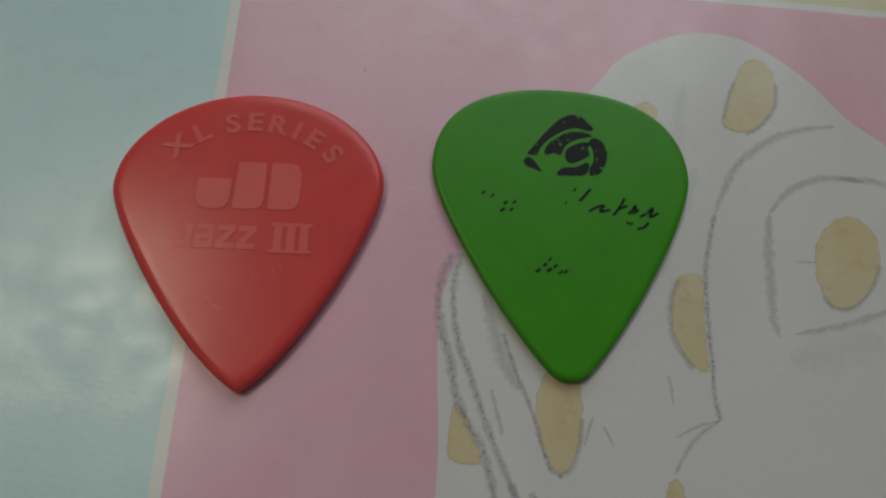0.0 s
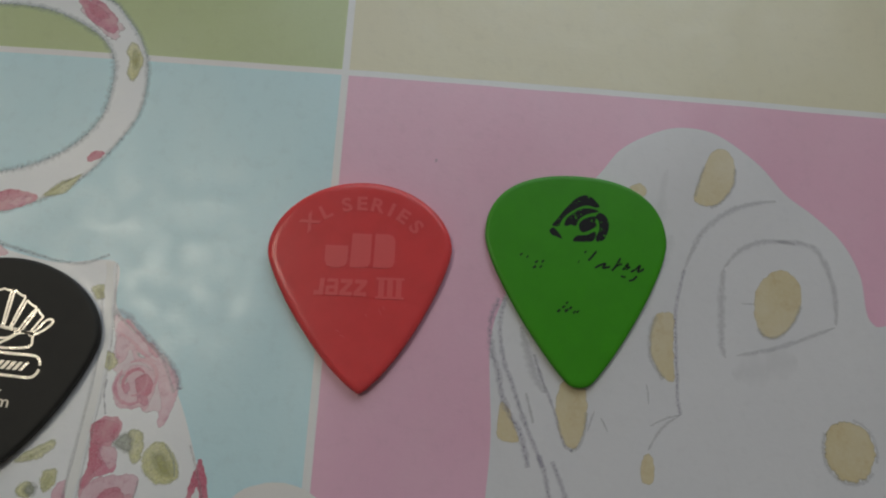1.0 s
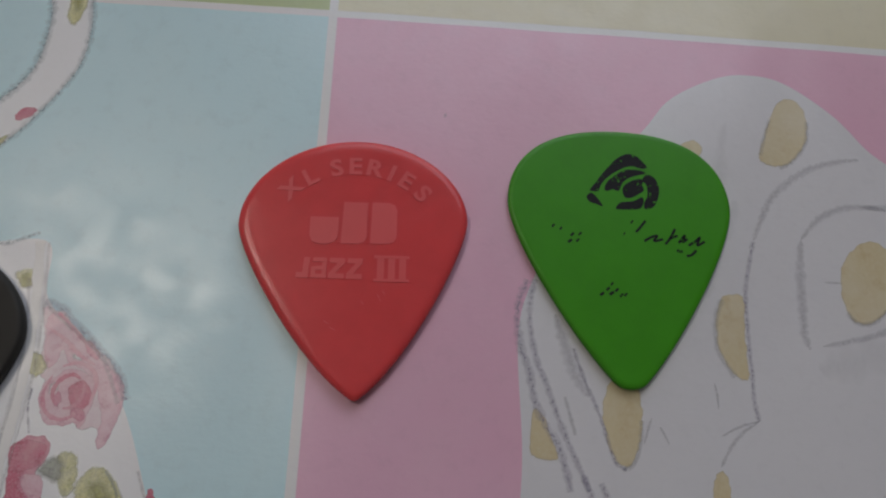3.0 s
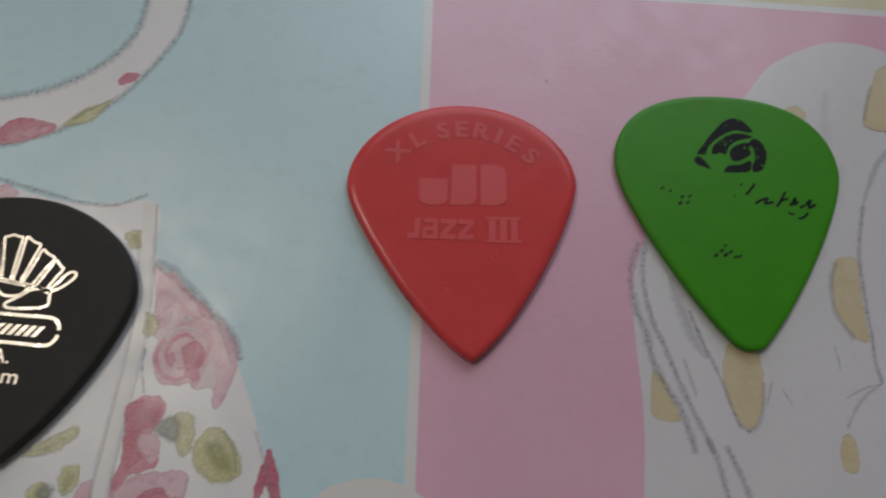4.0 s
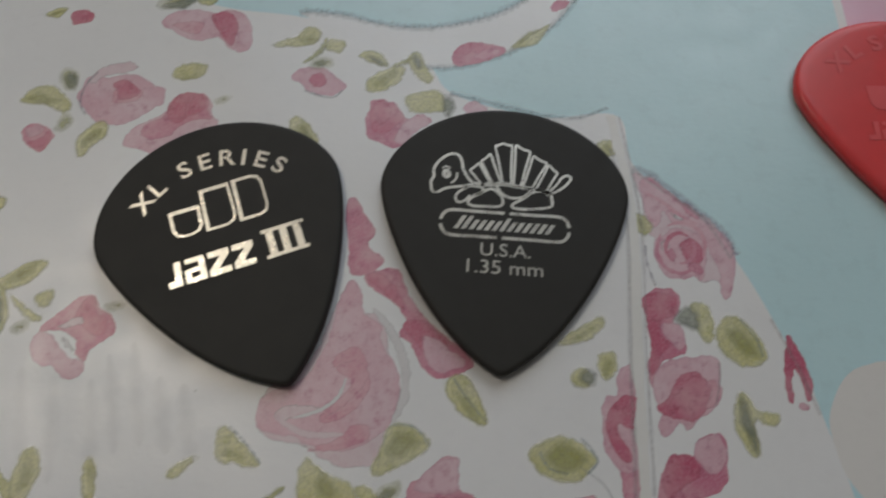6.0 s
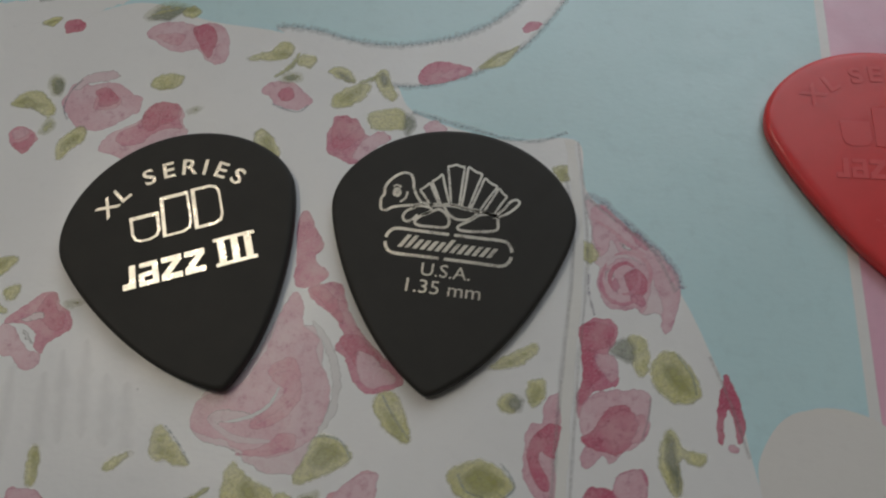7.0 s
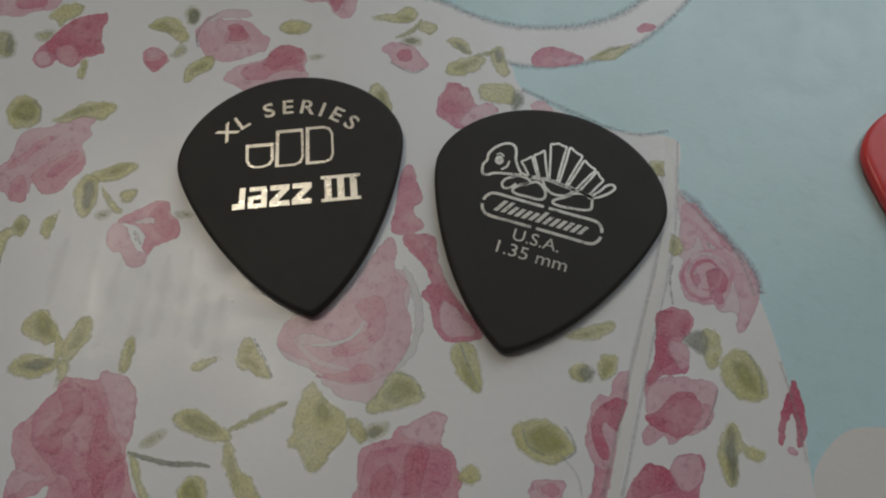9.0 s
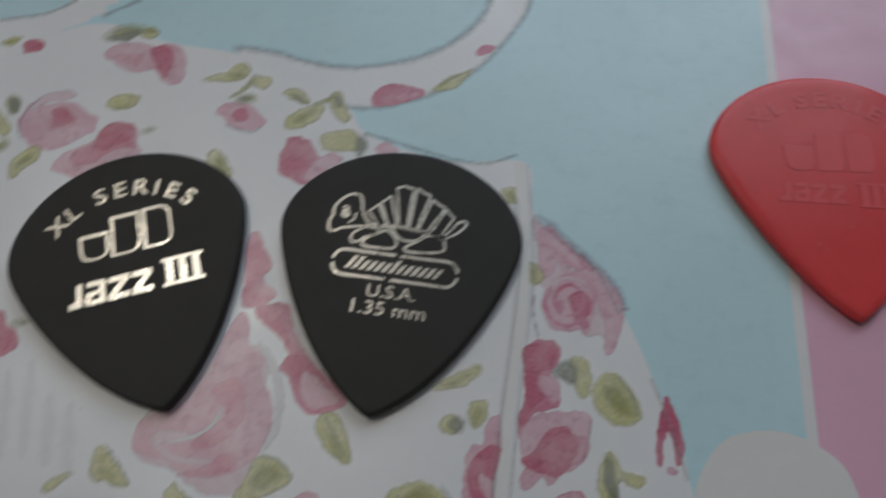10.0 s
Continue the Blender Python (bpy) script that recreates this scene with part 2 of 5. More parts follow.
lamp = tagged(new("ceiling_lamp"), "square white ceiling lamp, switched on", "lamp")
lamp.location = (-0.74, 0.40, TOP_Z)
part("lamp_body", box(-0.24, 0.24, -0.24, 0.24, -0.05, 0, 0.01), WHITE_PAINT, lamp)
part("diffuser", box(-0.21, 0.21, -0.21, 0.21, -0.075, -0.05, 0.008), LAMP_GLOW, lamp, "glowing white diffuser")

table = tagged(new("table"), "brown wooden table under the printed cloth", "table")
table.location = (0, 0, FLOOR_Z)
part("tabletop", box(-0.52, 0.52, -0.37, 0.37, 0.73, -FLOOR_Z - 0.0006, 0.004), WOOD, table)
for x in (-0.47, 0.47):
    for y in (-0.32, 0.32):
        part("leg", box(x - 0.03, x + 0.03, y - 0.03, y + 0.03, 0, 0.73, 0.004), WOOD, table)

# ---- the tablecloth and its print ----
cloth = tagged(part("tablecloth", box(-0.52, 0.52, -0.37, 0.37, -0.0006, 0, 0.0002), INK["cloth"]),
               "glossy coated tablecloth printed with pastel squares, roses and polka dots", "tablecloth")
LIFT = [0.008]


def lift():
    LIFT[0] += 0.0002
    return LIFT[0] * MM


def patch(name, outline, tone, parent, rims=True, label=""):
    """A flat printed patch inside a closed outline in millimetres; its attribute rim runs from 0 within to 1 at the edge."""
    z, n = lift(), len(outline)
    cx, cy = sum(p[0] for p in outline) / n, sum(p[1] for p in outline) / n
    rings = (0.0, 0.45, 0.75, 0.9, 1.0) if rims else (1.0,)
    verts, faces, rim = [], [], []
    if rims:
        verts.append((cx * MM, cy * MM, z))
        rim.append(0.0)
        for r in rings[1:]:
            verts += [((cx + (p[0] - cx) * r) * MM, (cy + (p[1] - cy) * r) * MM, z) for p in outline]
            rim += [r] * n
        for k in range(n):
            q = (k + 1) % n
            faces.append((0, 1 + k, 1 + q))
            for s in range(len(rings) - 2):
                a = 1 + s * n
                faces.append((a + k, a + n + k, a + n + q, a + q))
    else:
        verts = [(p[0] * MM, p[1] * MM, z) for p in outline]
        faces, rim = [tuple(range(n))], [0.0] * n
    me = bpy.data.meshes.new(name)
    me.from_pydata(verts, [], faces)
    me.attributes.new("rim", "FLOAT", "POINT").data.foreach_set("value", rim)
    return linked(name, me, INK[tone], parent, label)


def blob(x, y, length, width, angle, wobble, seed, count=56):
    """An uneven, hand-painted oval."""
    res, c, s = [], math.cos(radians(angle)), math.sin(radians(angle))
    for k in range(count):
        a = 2 * math.pi * k / count
        r = 1 + wobble * (1.5 * noise.noise((math.cos(a) * 1.3 + seed * 7.1, math.sin(a) * 1.3, seed)) + 0.45 * noise.noise((math.cos(a) * 4 + seed, math.sin(a) * 4, seed * 3.3))
                          + 0.12 * noise.noise((math.cos(a) * 11, math.sin(a) * 11 + seed, 5.0)))
        u, v = math.cos(a) * length / 2 * r, math.sin(a) * width / 2 * r
        res.append((x + u * c - v * s, y + u * s + v * c))
    return res


COUNT = [0]


def seed():
    COUNT[0] += 1
    return COUNT[0] * 0.37


def bloom(x, y, length, width, angle, tone):
    edge = blob(x, y, length, width, angle, 0.22, seed())
    if tone != "light" and length > 5:
        patch("blush", blob(x + 0.4, y - 0.5, length * 1.22, width * 1.2, angle, 0.26, length + width), "blush", cloth)
    return patch("rose", edge, tone, cloth)


def wash(name, tone, parent, *points):
    """A painted patch of any outline; rim grows from 0 to 1 over the last millimetre before its edge."""
    z, sd = lift(), seed()
    line = np.array([(p.x, p.y) for p in spline(points, True, 7)])
    line += np.array([[0.16 * noise.noise((x * 1.1, y * 1.1, sd + q)) + 0.13 * noise.noise((x * 3.2, y * 3.2, sd + q)) for q in (0, 40)] for x, y in line])
    n = len(line)
    lo, hi = line.min(0), line.max(0)
    grid = np.stack(np.meshgrid(np.arange(lo[0], hi[0], 0.42), np.arange(lo[1], hi[1], 0.42)), -1).reshape(-1, 2)
    after = np.roll(line, -1, axis=0)
    step = after - line

    def edge_distance(p):
        u = np.clip(((p - line) * step).sum(1) / np.maximum((step * step).sum(1), 1e-9), 0, 1)
        return np.hypot(*(p - line - step * u[:, None]).T).min()

    inner = [p for p in grid if edge_distance(p) > 0.15]
    verts = [Vector(p) for p in line] + [Vector(p) for p in inner]
    vs, _, faces, *_ = geometry.delaunay_2d_cdt(verts, [], [tuple(range(n))], 1, 1e-5)
    me = bpy.data.meshes.new(name)
    me.from_pydata([(v.x * MM, v.y * MM, z) for v in vs], [], faces)
    me.attributes.new("rim", "FLOAT", "POINT").data.foreach_set("value", [max(0.0, 1 - edge_distance(np.array(v)) / 1.1) for v in vs])
    return linked(name, me, INK[tone], parent)


def petal(parent, x, y, length, width, angle, tone):
    return patch("petal", blob(x, y, length, width, angle, 0.24, seed()), tone, parent)


def leaf_edge(x0, y0, x1, y1, width, sd, n=20):
    dx, dy = x1 - x0, y1 - y0
    size = math.hypot(dx, dy)
    nx, ny = -dy / size, dx / size
    edge = []
    for side in (1, -1):
        for k in range(n):
            u = k / n if side > 0 else 1 - k / n
            w = side * width / 2 * math.sin(math.pi * u ** 0.9) ** 0.65 * (1 + 0.5 * noise.noise((u * 3, sd, side)))
            w += size * 0.08 * math.sin(math.pi * u) * math.sin(sd * 9) + 0.10 * noise.noise((u * 15, sd, side * 3))
            edge.append((x0 + dx * u + nx * w, y0 + dy * u + ny * w))
    return edge


def leaf(x0, y0, x1, y1, width, tone):
    """A soft washed leaf from its stalk to its tip, shaded darker along one side, with a few pencil strokes."""
    sd = seed()
    dx, dy = x1 - x0, y1 - y0
    size = math.hypot(dx, dy)
    nx, ny = -dy / size, dx / size
    ob = patch("leaf", leaf_edge(x0, y0, x1, y1, width * 1.6, sd), "halo" if tone != "sage" else "leaf", cloth)
    if tone == "pale":
        return ob
    off = width * 0.14 * (1 if math.sin(sd * 5) > 0 else -1)
    inner = leaf_edge(x0 + dx * 0.08 + nx * off, y0 + dy * 0.08 + ny * off, x0 + dx * 0.9 + nx * off, y0 + dy * 0.9 + ny * off, width * 0.8, sd + 1.7)
    patch("leaf_shade", inner, tone, ob)
    if width > 1.4:
        for k in range(2):
            u, v = 0.25 + 0.3 * k, width * (0.25 - 0.5 * k)
            ribbon("vein", "slate" if k else "sage", 0.28, ((x0 + dx * u + nx * v, y0 + dy * u + ny * v), (x0 + dx * (u + 0.2) + nx * v * 1.15, y0 + dy * (u + 0.2) + ny * v * 1.15), (x0 + dx * (u + 0.38) + nx * v * 0.5, y0 + dy * (u + 0.38) + ny * v * 0.5)), ob)
    return ob


def spot(x, y, length, width, angle):
    edge = blob(x, y, length, width, angle, 0.05, seed())
    ob = patch("polka_dot", edge, "ochre", cloth)
    start = int(20 + 17 * math.sin(x * 3))
    ribbon("outline", "soft", 0.6, [edge[(start + k) % len(edge)] for k in range(0, 30, 3)], ob)
    ribbon("outline", "soft", 0.5, [edge[(start + 30 + k) % len(edge)] for k in range(0, 18, 3)], ob)
    return ob


def dot(*points):
    return wash("polka_dot", "ochre", cloth, *points)


def ribbon(name, tone, width, points, parent, taper=False):
    """A drawn line of uneven width; rim is 0 along its middle."""
    z, line, sd = lift(), spline(points), seed()
    verts, faces, rim = [], [], []
    for k, p in enumerate(line):
        d = (line[min(k + 1, len(line) - 1)] - line[max(k - 1, 0)]).normalized()
        w = width / 2 * (1 + 0.5 * noise.noise((k * 0.5, sd, 0)))
        if taper:
            w *= 0.12 + 0.88 * math.sin(math.pi * k / (len(line) - 1)) ** 0.5
        off = 0.10 * width * noise.noise((k * 0.8, sd, 9))
        for side in (-1, 0, 1):
            verts.append(((p.x - d.y * (w * side + off)) * MM, (p.y + d.x * (w * side + off)) * MM, z))
            rim.append(abs(side))
        if k:
            a = 3 * (k - 1)
            faces += [(a, a + 3, a + 4, a + 1), (a + 1, a + 4, a + 5, a + 2)]
    me = bpy.data.meshes.new(name)
    me.from_pydata(verts, [], faces)
    me.attributes.new("rim", "FLOAT", "POINT").data.foreach_set("value", [float(r) for r in rim])
    return linked(name, me, INK[tone], parent)


def stroke(tone, width, *points):
    return ribbon("drawn_line", tone, width, points, cloth, tone not in ("strap", "soft", "slate", "violet"))


def seam(x):
    """The pale line between the upper and the lower squares."""
    return -0.008 * x - 0.0001 * x * x


SQUARE = 165.0
for i in range(-3, 3):
    for j in range(-2, 2):
        xa, xb = max(SQUARE * i, -515) + 0.55, min(SQUARE * (i + 1), 515) - 0.55
        if xb <= xa:
            continue
        low, high, n = [], [], 40
        for k in range(n + 1):
            x = xa + (xb - xa) * k / n
            wob = 0.12 * noise.noise((x * 0.09, j * 3.1, i))
            low.append((x, max(-365, SQUARE * j + seam(x) + 0.5 + wob)))
            high.append((x, min(365, SQUARE * (j + 1) + seam(x) - 0.5 + wob)))
        tone = (("blue", "pink"), ("green", "yellow"))[(j + 1) % 2][(i + 1) % 2]
        patch("square", low + high[::-1], tone, cloth, False, "printed " + tone + " square")

# The floral bag with its round handles, the cream cloud, and the dotted bag.
bag = patch("bag", spline([(-130, -25), (-94.5, -19.2), (-82.5, -15.4), (-73.2, -17.7), (-62.9, -19.1), (-50.9, -23.9), (-46.8, -29), (-36.8, -31.8), (-28.5, -31.4), (-27.2, -37.7), (-21.4, -43.4),
                           (-17.5, -48.8), (-14.4, -56), (-11.9, -63.2), (-10.4, -80), (-20, -110), (-130, -110)], True), "paper", cloth, False, "white printed bag with pink roses")
HANDLE_IN = spline([(-65, -18.2), (-63.3, -17.9), (-59.5, -18.3), (-55.5, -19.4), (-50.3, -19.8), (-45.2, -18.8), (-41.2, -17.2), (-37.4, -14.4), (-34.3, -9.7), (-33.8, -2.7), (-35.2, 1.5), (-38.7, 4.6), (-45, 7.3), (-52.6, 7.8), (-62, 6)])
HANDLE_OUT = spline([(-54, -24.4), (-49.8, -25.5), (-45.6, -25.1), (-39.6, -22.7), (-35.3, -19.4), (-31.5, -14), (-29, -8.4), (-29.1, -1.4), (-30.9, 3.3), (-33.6, 7), (-36.7, 9.8), (-46, 13), (-62, 13)])
patch("handle", HANDLE_IN + HANDLE_OUT[::-1], "paper", bag, False)
ribbon("handle_edge", "slate", 1.25, [p.xy for p in HANDLE_IN[::5]], bag)
ribbon("handle_edge", "slate", 1.0, [p.xy for p in HANDLE_OUT[8::5]], bag)
ribbon("handle", "paper", 4.2, [(-106, -20), (-95.2, -17.5), (-90.9, -16.7), (-87.1, -14.6), (-83.6, -11.2), (-81.6, -6), (-82, 3)], bag)
patch("cloud", blob(-3.6, -66.3, 15.2, 15.2, 0, 0.04, 3.0), "cream", cloth, False, "cream printed cloud")
patch("dotted_bag", spline([(21.5, -75), (22.7, -59.6), (23.2, -51.8), (22.9, -39.6), (24.9, -32.8), (30, -22.6), (37.9, -14.6), (41.8, -9.8), (47.1, -6.7), (51.5, -5.6), (56.6, -6.5), (62.4, -10.8),
                            (66.2, -15.5), (70.1, -18.6), (73.9, -22.5), (76, -27.5), (76.8, -34.2), (83, -34.3), (115, -34.4), (115, -100), (22, -100)], True), "linen", cloth, False,
      "white printed bag with yellow polka dots")
b = bloom(-34.2, -16.0, 2.7, 1.5, 32.4, "deep")
b = bloom(-37.4, 6.9, 8.4, 3.2, -39.5, "mid")
petal(b, -38.2, 7.6, 4.2, 1.8, -37.7, "deep")
b = bloom(-90.1, -19.5, 2.9, 2.4, 27.9, "deep")
b = bloom(-35.4, -72.8, 4.1, 2.2, 23.9, "light")
petal(b, -35.1, -72.7, 1.9, 1.2, 14.5, "mid")
b = wash("rose", "light", cloth, (-88.4, -30.8), (-88.1, -28.9), (-87.4, -27.6), (-85.5, -27.8), (-83.4, -27.3), (-81.7, -27.7), (-80.3, -28.6), (-79.0, -29.3), (-78.9, -31.1), (-80.1, -32.1), (-81.8, -33.4), (-83.7, -34.1), (-85.6, -33.9), (-86.9, -32.7))
wash("petal", "blush", b, (-88.0, -28.7), (-87.0, -26.8), (-85.4, -25.9), (-83.3, -25.5), (-82.2, -26.3), (-83.4, -27.3), (-85.5, -27.7), (-87.0, -28.8))
wash("petal", "rosy", b, (-84.5, -31.2), (-84.6, -29.9), (-83.9, -28.9), (-81.9, -29.2), (-81.3, -29.9), (-82.0, -31.0), (-83.3, -31.3))
wash("petal", "deep", b, (-85.0, -29.0), (-84.2, -28.1), (-83.1, -28.1), (-82.1, -29.0), (-81.5, -29.8), (-82.5, -30.6), (-84.0, -30.8), (-84.1, -29.7))
b = wash("rose", "light", cloth, (-82.4, -36.4), (-82.0, -34.7), (-80.3, -33.4), (-78.6, -32.2), (-78.1, -30.4), (-76.9, -29.7), (-75.1, -29.6), (-73.6, -30.6), (-73.4, -32.2), (-72.5, -33.8), (-74.9, -36.1), (-77.9, -37.8), (-80.3, -37.1))
wash("petal", "mid", b, (-80.8, -35.1), (-80.2, -33.6), (-78.7, -32.7), (-78.2, -31.1), (-77.2, -29.9), (-74.7, -29.6), (-73.8, -30.7), (-73.9, -32.0), (-73.2, -33.0), (-75.9, -33.4), (-77.5, -35.1), (-79.4, -35.8))
wash("petal", "deep", b, (-78.3, -32.7), (-78.0, -30.7), (-76.5, -29.6), (-74.4, -29.9), (-74.3, -31.9), (-76.1, -32.9), (-77.2, -33.7))
b = wash("rose", "rosy", cloth, (-93.2, -35.9), (-93.5, -34.8), (-92.3, -34.0), (-90.9, -34.4), (-89.9, -35.3), (-90.1, -36.4), (-91.0, -37.6), (-92.3, -37.0))
wash("petal", "deep", b, (-92.6, -36.2), (-91.6, -35.8), (-90.8, -34.9), (-90.1, -35.6), (-90.3, -36.8), (-91.1, -37.6), (-92.2, -36.9))
wash("petal", "light", b, (-93.2, -35.0), (-92.2, -34.3), (-91.1, -34.5), (-91.4, -35.4), (-92.5, -35.8))
b = wash("rose", "mid", cloth, (-106.3, -39.0), (-106.3, -37.7), (-105.9, -36.7), (-105.4, -35.4), (-104.8, -33.6), (-103.6, -32.0), (-101.7, -31.2), (-100.5, -30.5), (-99.7, -31.7), (-99.9, -33.0), (-99.3, -34.5), (-98.1, -36.0), (-98.8, -37.1), (-100.0, -37.8), (-100.4, -38.6), (-101.1, -39.4), (-102.5, -39.2), (-103.4, -39.0), (-103.5, -39.9), (-104.6, -40.5), (-105.8, -39.9))
wash("petal", "deep", b, (-105.7, -37.1), (-105.4, -35.4), (-104.6, -33.5), (-103.3, -31.9), (-100.4, -30.6), (-99.8, -31.9), (-99.9, -33.3), (-98.3, -36.2), (-99.6, -37.1), (-101.5, -37.8), (-103.4, -38.0), (-104.9, -37.9))
wash("petal", "rosy", b, (-104.2, -37.1), (-102.7, -36.3), (-101.1, -37.2), (-100.7, -38.6), (-101.5, -39.4), (-102.8, -39.0))
wash("petal", "light", b, (-106.2, -38.8), (-105.7, -38.0), (-104.6, -38.1), (-103.7, -39.2), (-104.3, -40.2), (-105.4, -40.0))
b = wash("rose", "light", cloth, (-116.6, -31.5), (-113.5, -31.2), (-111.4, -29.2), (-108.0, -28.8), (-106.9, -30.4), (-107.3, -31.8), (-109.5, -32.7), (-111.2, -34.1), (-112.8, -34.1), (-115.0, -34.4))
wash("petal", "mid", b, (-112.7, -31.9), (-111.7, -30.0), (-109.5, -29.7), (-108.4, -31.1), (-109.8, -32.2), (-111.6, -32.6))
b = wash("rose", "light", cloth, (-103.7, -54.7), (-102.5, -53.7), (-102.2, -51.6), (-102.5, -49.8), (-101.4, -48.3), (-99.6, -47.6), (-98.0, -46.4), (-96.3, -45.4), (-94.5, -45.5), (-95.0, -46.6), (-94.2, -47.6), (-94.8, -49.2), (-93.8, -50.3), (-93.2, -52.0), (-94.0, -53.0), (-94.4, -55.0), (-96.2, -56.2), (-97.9, -55.1), (-97.8, -56.6), (-99.3, -57.7), (-100.7, -57.0), (-102.6, -56.7))
wash("petal", "rosy", b, (-101.2, -52.2), (-100.3, -50.4), (-99.7, -49.4), (-98.6, -48.8), (-98.4, -49.9), (-99.5, -51.3), (-99.9, -52.6), (-100.5, -53.5), (-101.8, -54.3), (-101.8, -53.1))
wash("petal", "rosy", b, (-98.7, -54.2), (-98.3, -53.0), (-96.9, -51.5), (-95.2, -49.9), (-93.8, -50.6), (-93.2, -52.0), (-94.0, -53.7), (-94.5, -55.5), (-96.3, -56.0), (-97.9, -55.1))
wash("petal", "mid", b, (-97.1, -53.8), (-96.6, -52.1), (-95.5, -50.7), (-94.0, -50.1), (-94.5, -51.2), (-95.3, -52.6), (-96.0, -53.9))
wash("petal", "rosy", b, (-100.5, -55.4), (-99.6, -54.4), (-98.4, -55.6), (-97.8, -57.5), (-99.3, -57.8), (-100.1, -56.8))
b = wash("rose", "light", cloth, (-86.9, -59.5), (-87.2, -58.2), (-86.8, -57.3), (-85.4, -57.4), (-84.3, -58.8), (-82.9, -59.8), (-81.8, -59.9), (-81.7, -61.2), (-82.4, -61.7), (-83.5, -61.6), (-84.6, -60.6), (-85.8, -60.7))
wash("petal", "mid", b, (-86.8, -57.3), (-86.0, -56.0), (-84.8, -54.9), (-83.4, -53.6), (-82.1, -53.5), (-81.2, -54.7), (-80.1, -55.3), (-79.4, -56.9), (-80.1, -57.9), (-81.4, -58.9), (-81.6, -60.2), (-82.8, -59.5), (-83.0, -58.1), (-84.0, -57.4), (-85.2, -57.1))
wash("petal", "deep", b, (-83.7, -55.9), (-82.9, -53.8), (-81.9, -53.7), (-81.6, -54.9), (-80.4, -55.7), (-80.2, -57.1), (-81.2, -57.7), (-82.7, -56.7))
wash("petal", "blush", b, (-85.4, -56.8), (-84.3, -56.0), (-82.9, -55.4), (-82.3, -56.2), (-83.6, -56.9), (-84.9, -57.1))
wash("petal", "gap", b, (-85.2, -57.4), (-84.4, -57.2), (-83.5, -57.9), (-82.7, -58.8), (-82.9, -59.5), (-84.1, -58.8))
b = wash("rose", "rosy", cloth, (-86.8, -80.9), (-86.8, -79.8), (-86.0, -79.0), (-85.3, -77.4), (-84.7, -76.1), (-84.6, -74.6), (-83.5, -74.2), (-82.4, -74.0), (-81.2, -73.8), (-81.0, -73.1), (-80.7, -72.7), (-79.5, -72.8), (-78.0, -72.8), (-76.9, -73.8), (-75.8, -75.8), (-75.4, -77.9), (-75.2, -79.5), (-73.9, -81.8), (-72.5, -84.1), (-80.0, -86.0), (-81.2, -84.3), (-82.0, -85.5), (-84.4, -86.4), (-85.1, -85.3), (-84.9, -83.9), (-86.0, -82.3))
wash("petal", "mid", b, (-85.6, -78.6), (-84.9, -76.4), (-83.8, -74.8), (-81.3, -74.9), (-79.2, -76.1), (-77.7, -78.0), (-76.0, -79.2), (-74.8, -81.0), (-74.0, -84.0), (-77.5, -85.1), (-79.6, -83.3), (-81.6, -82.8), (-84.2, -81.3))
wash("petal", "deep", b, (-84.1, -79.6), (-83.2, -78.5), (-83.3, -77.1), (-84.1, -76.2), (-82.4, -75.2), (-81.1, -76.6), (-81.2, -77.7), (-81.8, -79.6), (-81.3, -81.1), (-82.1, -81.7), (-83.4, -81.4))
wash("petal", "deep", b, (-79.3, -78.4), (-79.4, -76.4), (-77.5, -78.5), (-76.0, -79.2), (-75.1, -80.6), (-76.2, -81.9), (-75.6, -84.4), (-76.3, -84.6), (-77.5, -82.8), (-78.5, -82.0), (-78.9, -80.5))
wash("petal", "light", b, (-81.0, -73.2), (-79.5, -72.8), (-78.1, -72.9), (-76.7, -74.3), (-75.6, -77.4), (-75.7, -78.5), (-77.2, -77.8), (-78.7, -76.0), (-79.9, -74.6))
wash("petal", "light", b, (-84.8, -83.6), (-83.0, -83.6), (-81.9, -83.4), (-81.3, -83.9), (-83.1, -84.5), (-83.6, -85.7), (-84.5, -86.1), (-85.2, -85.0))
wash("petal", "gap", b, (-85.0, -82.0), (-84.8, -81.5), (-84.1, -82.6), (-83.2, -83.2), (-84.0, -83.4))
b = wash("rose", "blush", cloth, (-64.9, -66.3), (-65.1, -64.4), (-64.2, -62.2), (-62.2, -60.8), (-60.3, -59.0), (-58.7, -54.5), (-57.4, -51.6), (-56.1, -52.3), (-55.6, -54.5), (-53.8, -54.8), (-52.9, -57.2), (-52.7, -60.4), (-51.7, -61.8), (-51.5, -64.1), (-52.7, -66.2), (-53.6, -69.0), (-56.5, -69.6), (-58.6, -68.9), (-60.5, -67.8), (-63.4, -67.2))
wash("petal", "light", b, (-64.9, -65.9), (-65.1, -64.0), (-63.7, -62.5), (-61.2, -61.6), (-59.2, -58.4), (-58.1, -53.5), (-57.0, -51.5), (-55.9, -52.7), (-55.5, -54.7), (-53.7, -56.1), (-53.7, -57.8), (-52.1, -60.3), (-51.8, -63.0), (-52.8, -65.9), (-56.2, -68.0), (-58.5, -67.8), (-60.6, -67.4), (-61.2, -66.8), (-63.7, -66.5))
wash("petal", "rosy", b, (-59.3, -65.0), (-57.8, -63.4), (-56.5, -62.3), (-56.9, -60.8), (-58.3, -60.3), (-57.9, -59.0), (-56.0, -58.2), (-54.8, -60.0), (-54.6, -62.0), (-55.6, -64.1), (-57.3, -65.2), (-58.8, -65.7))
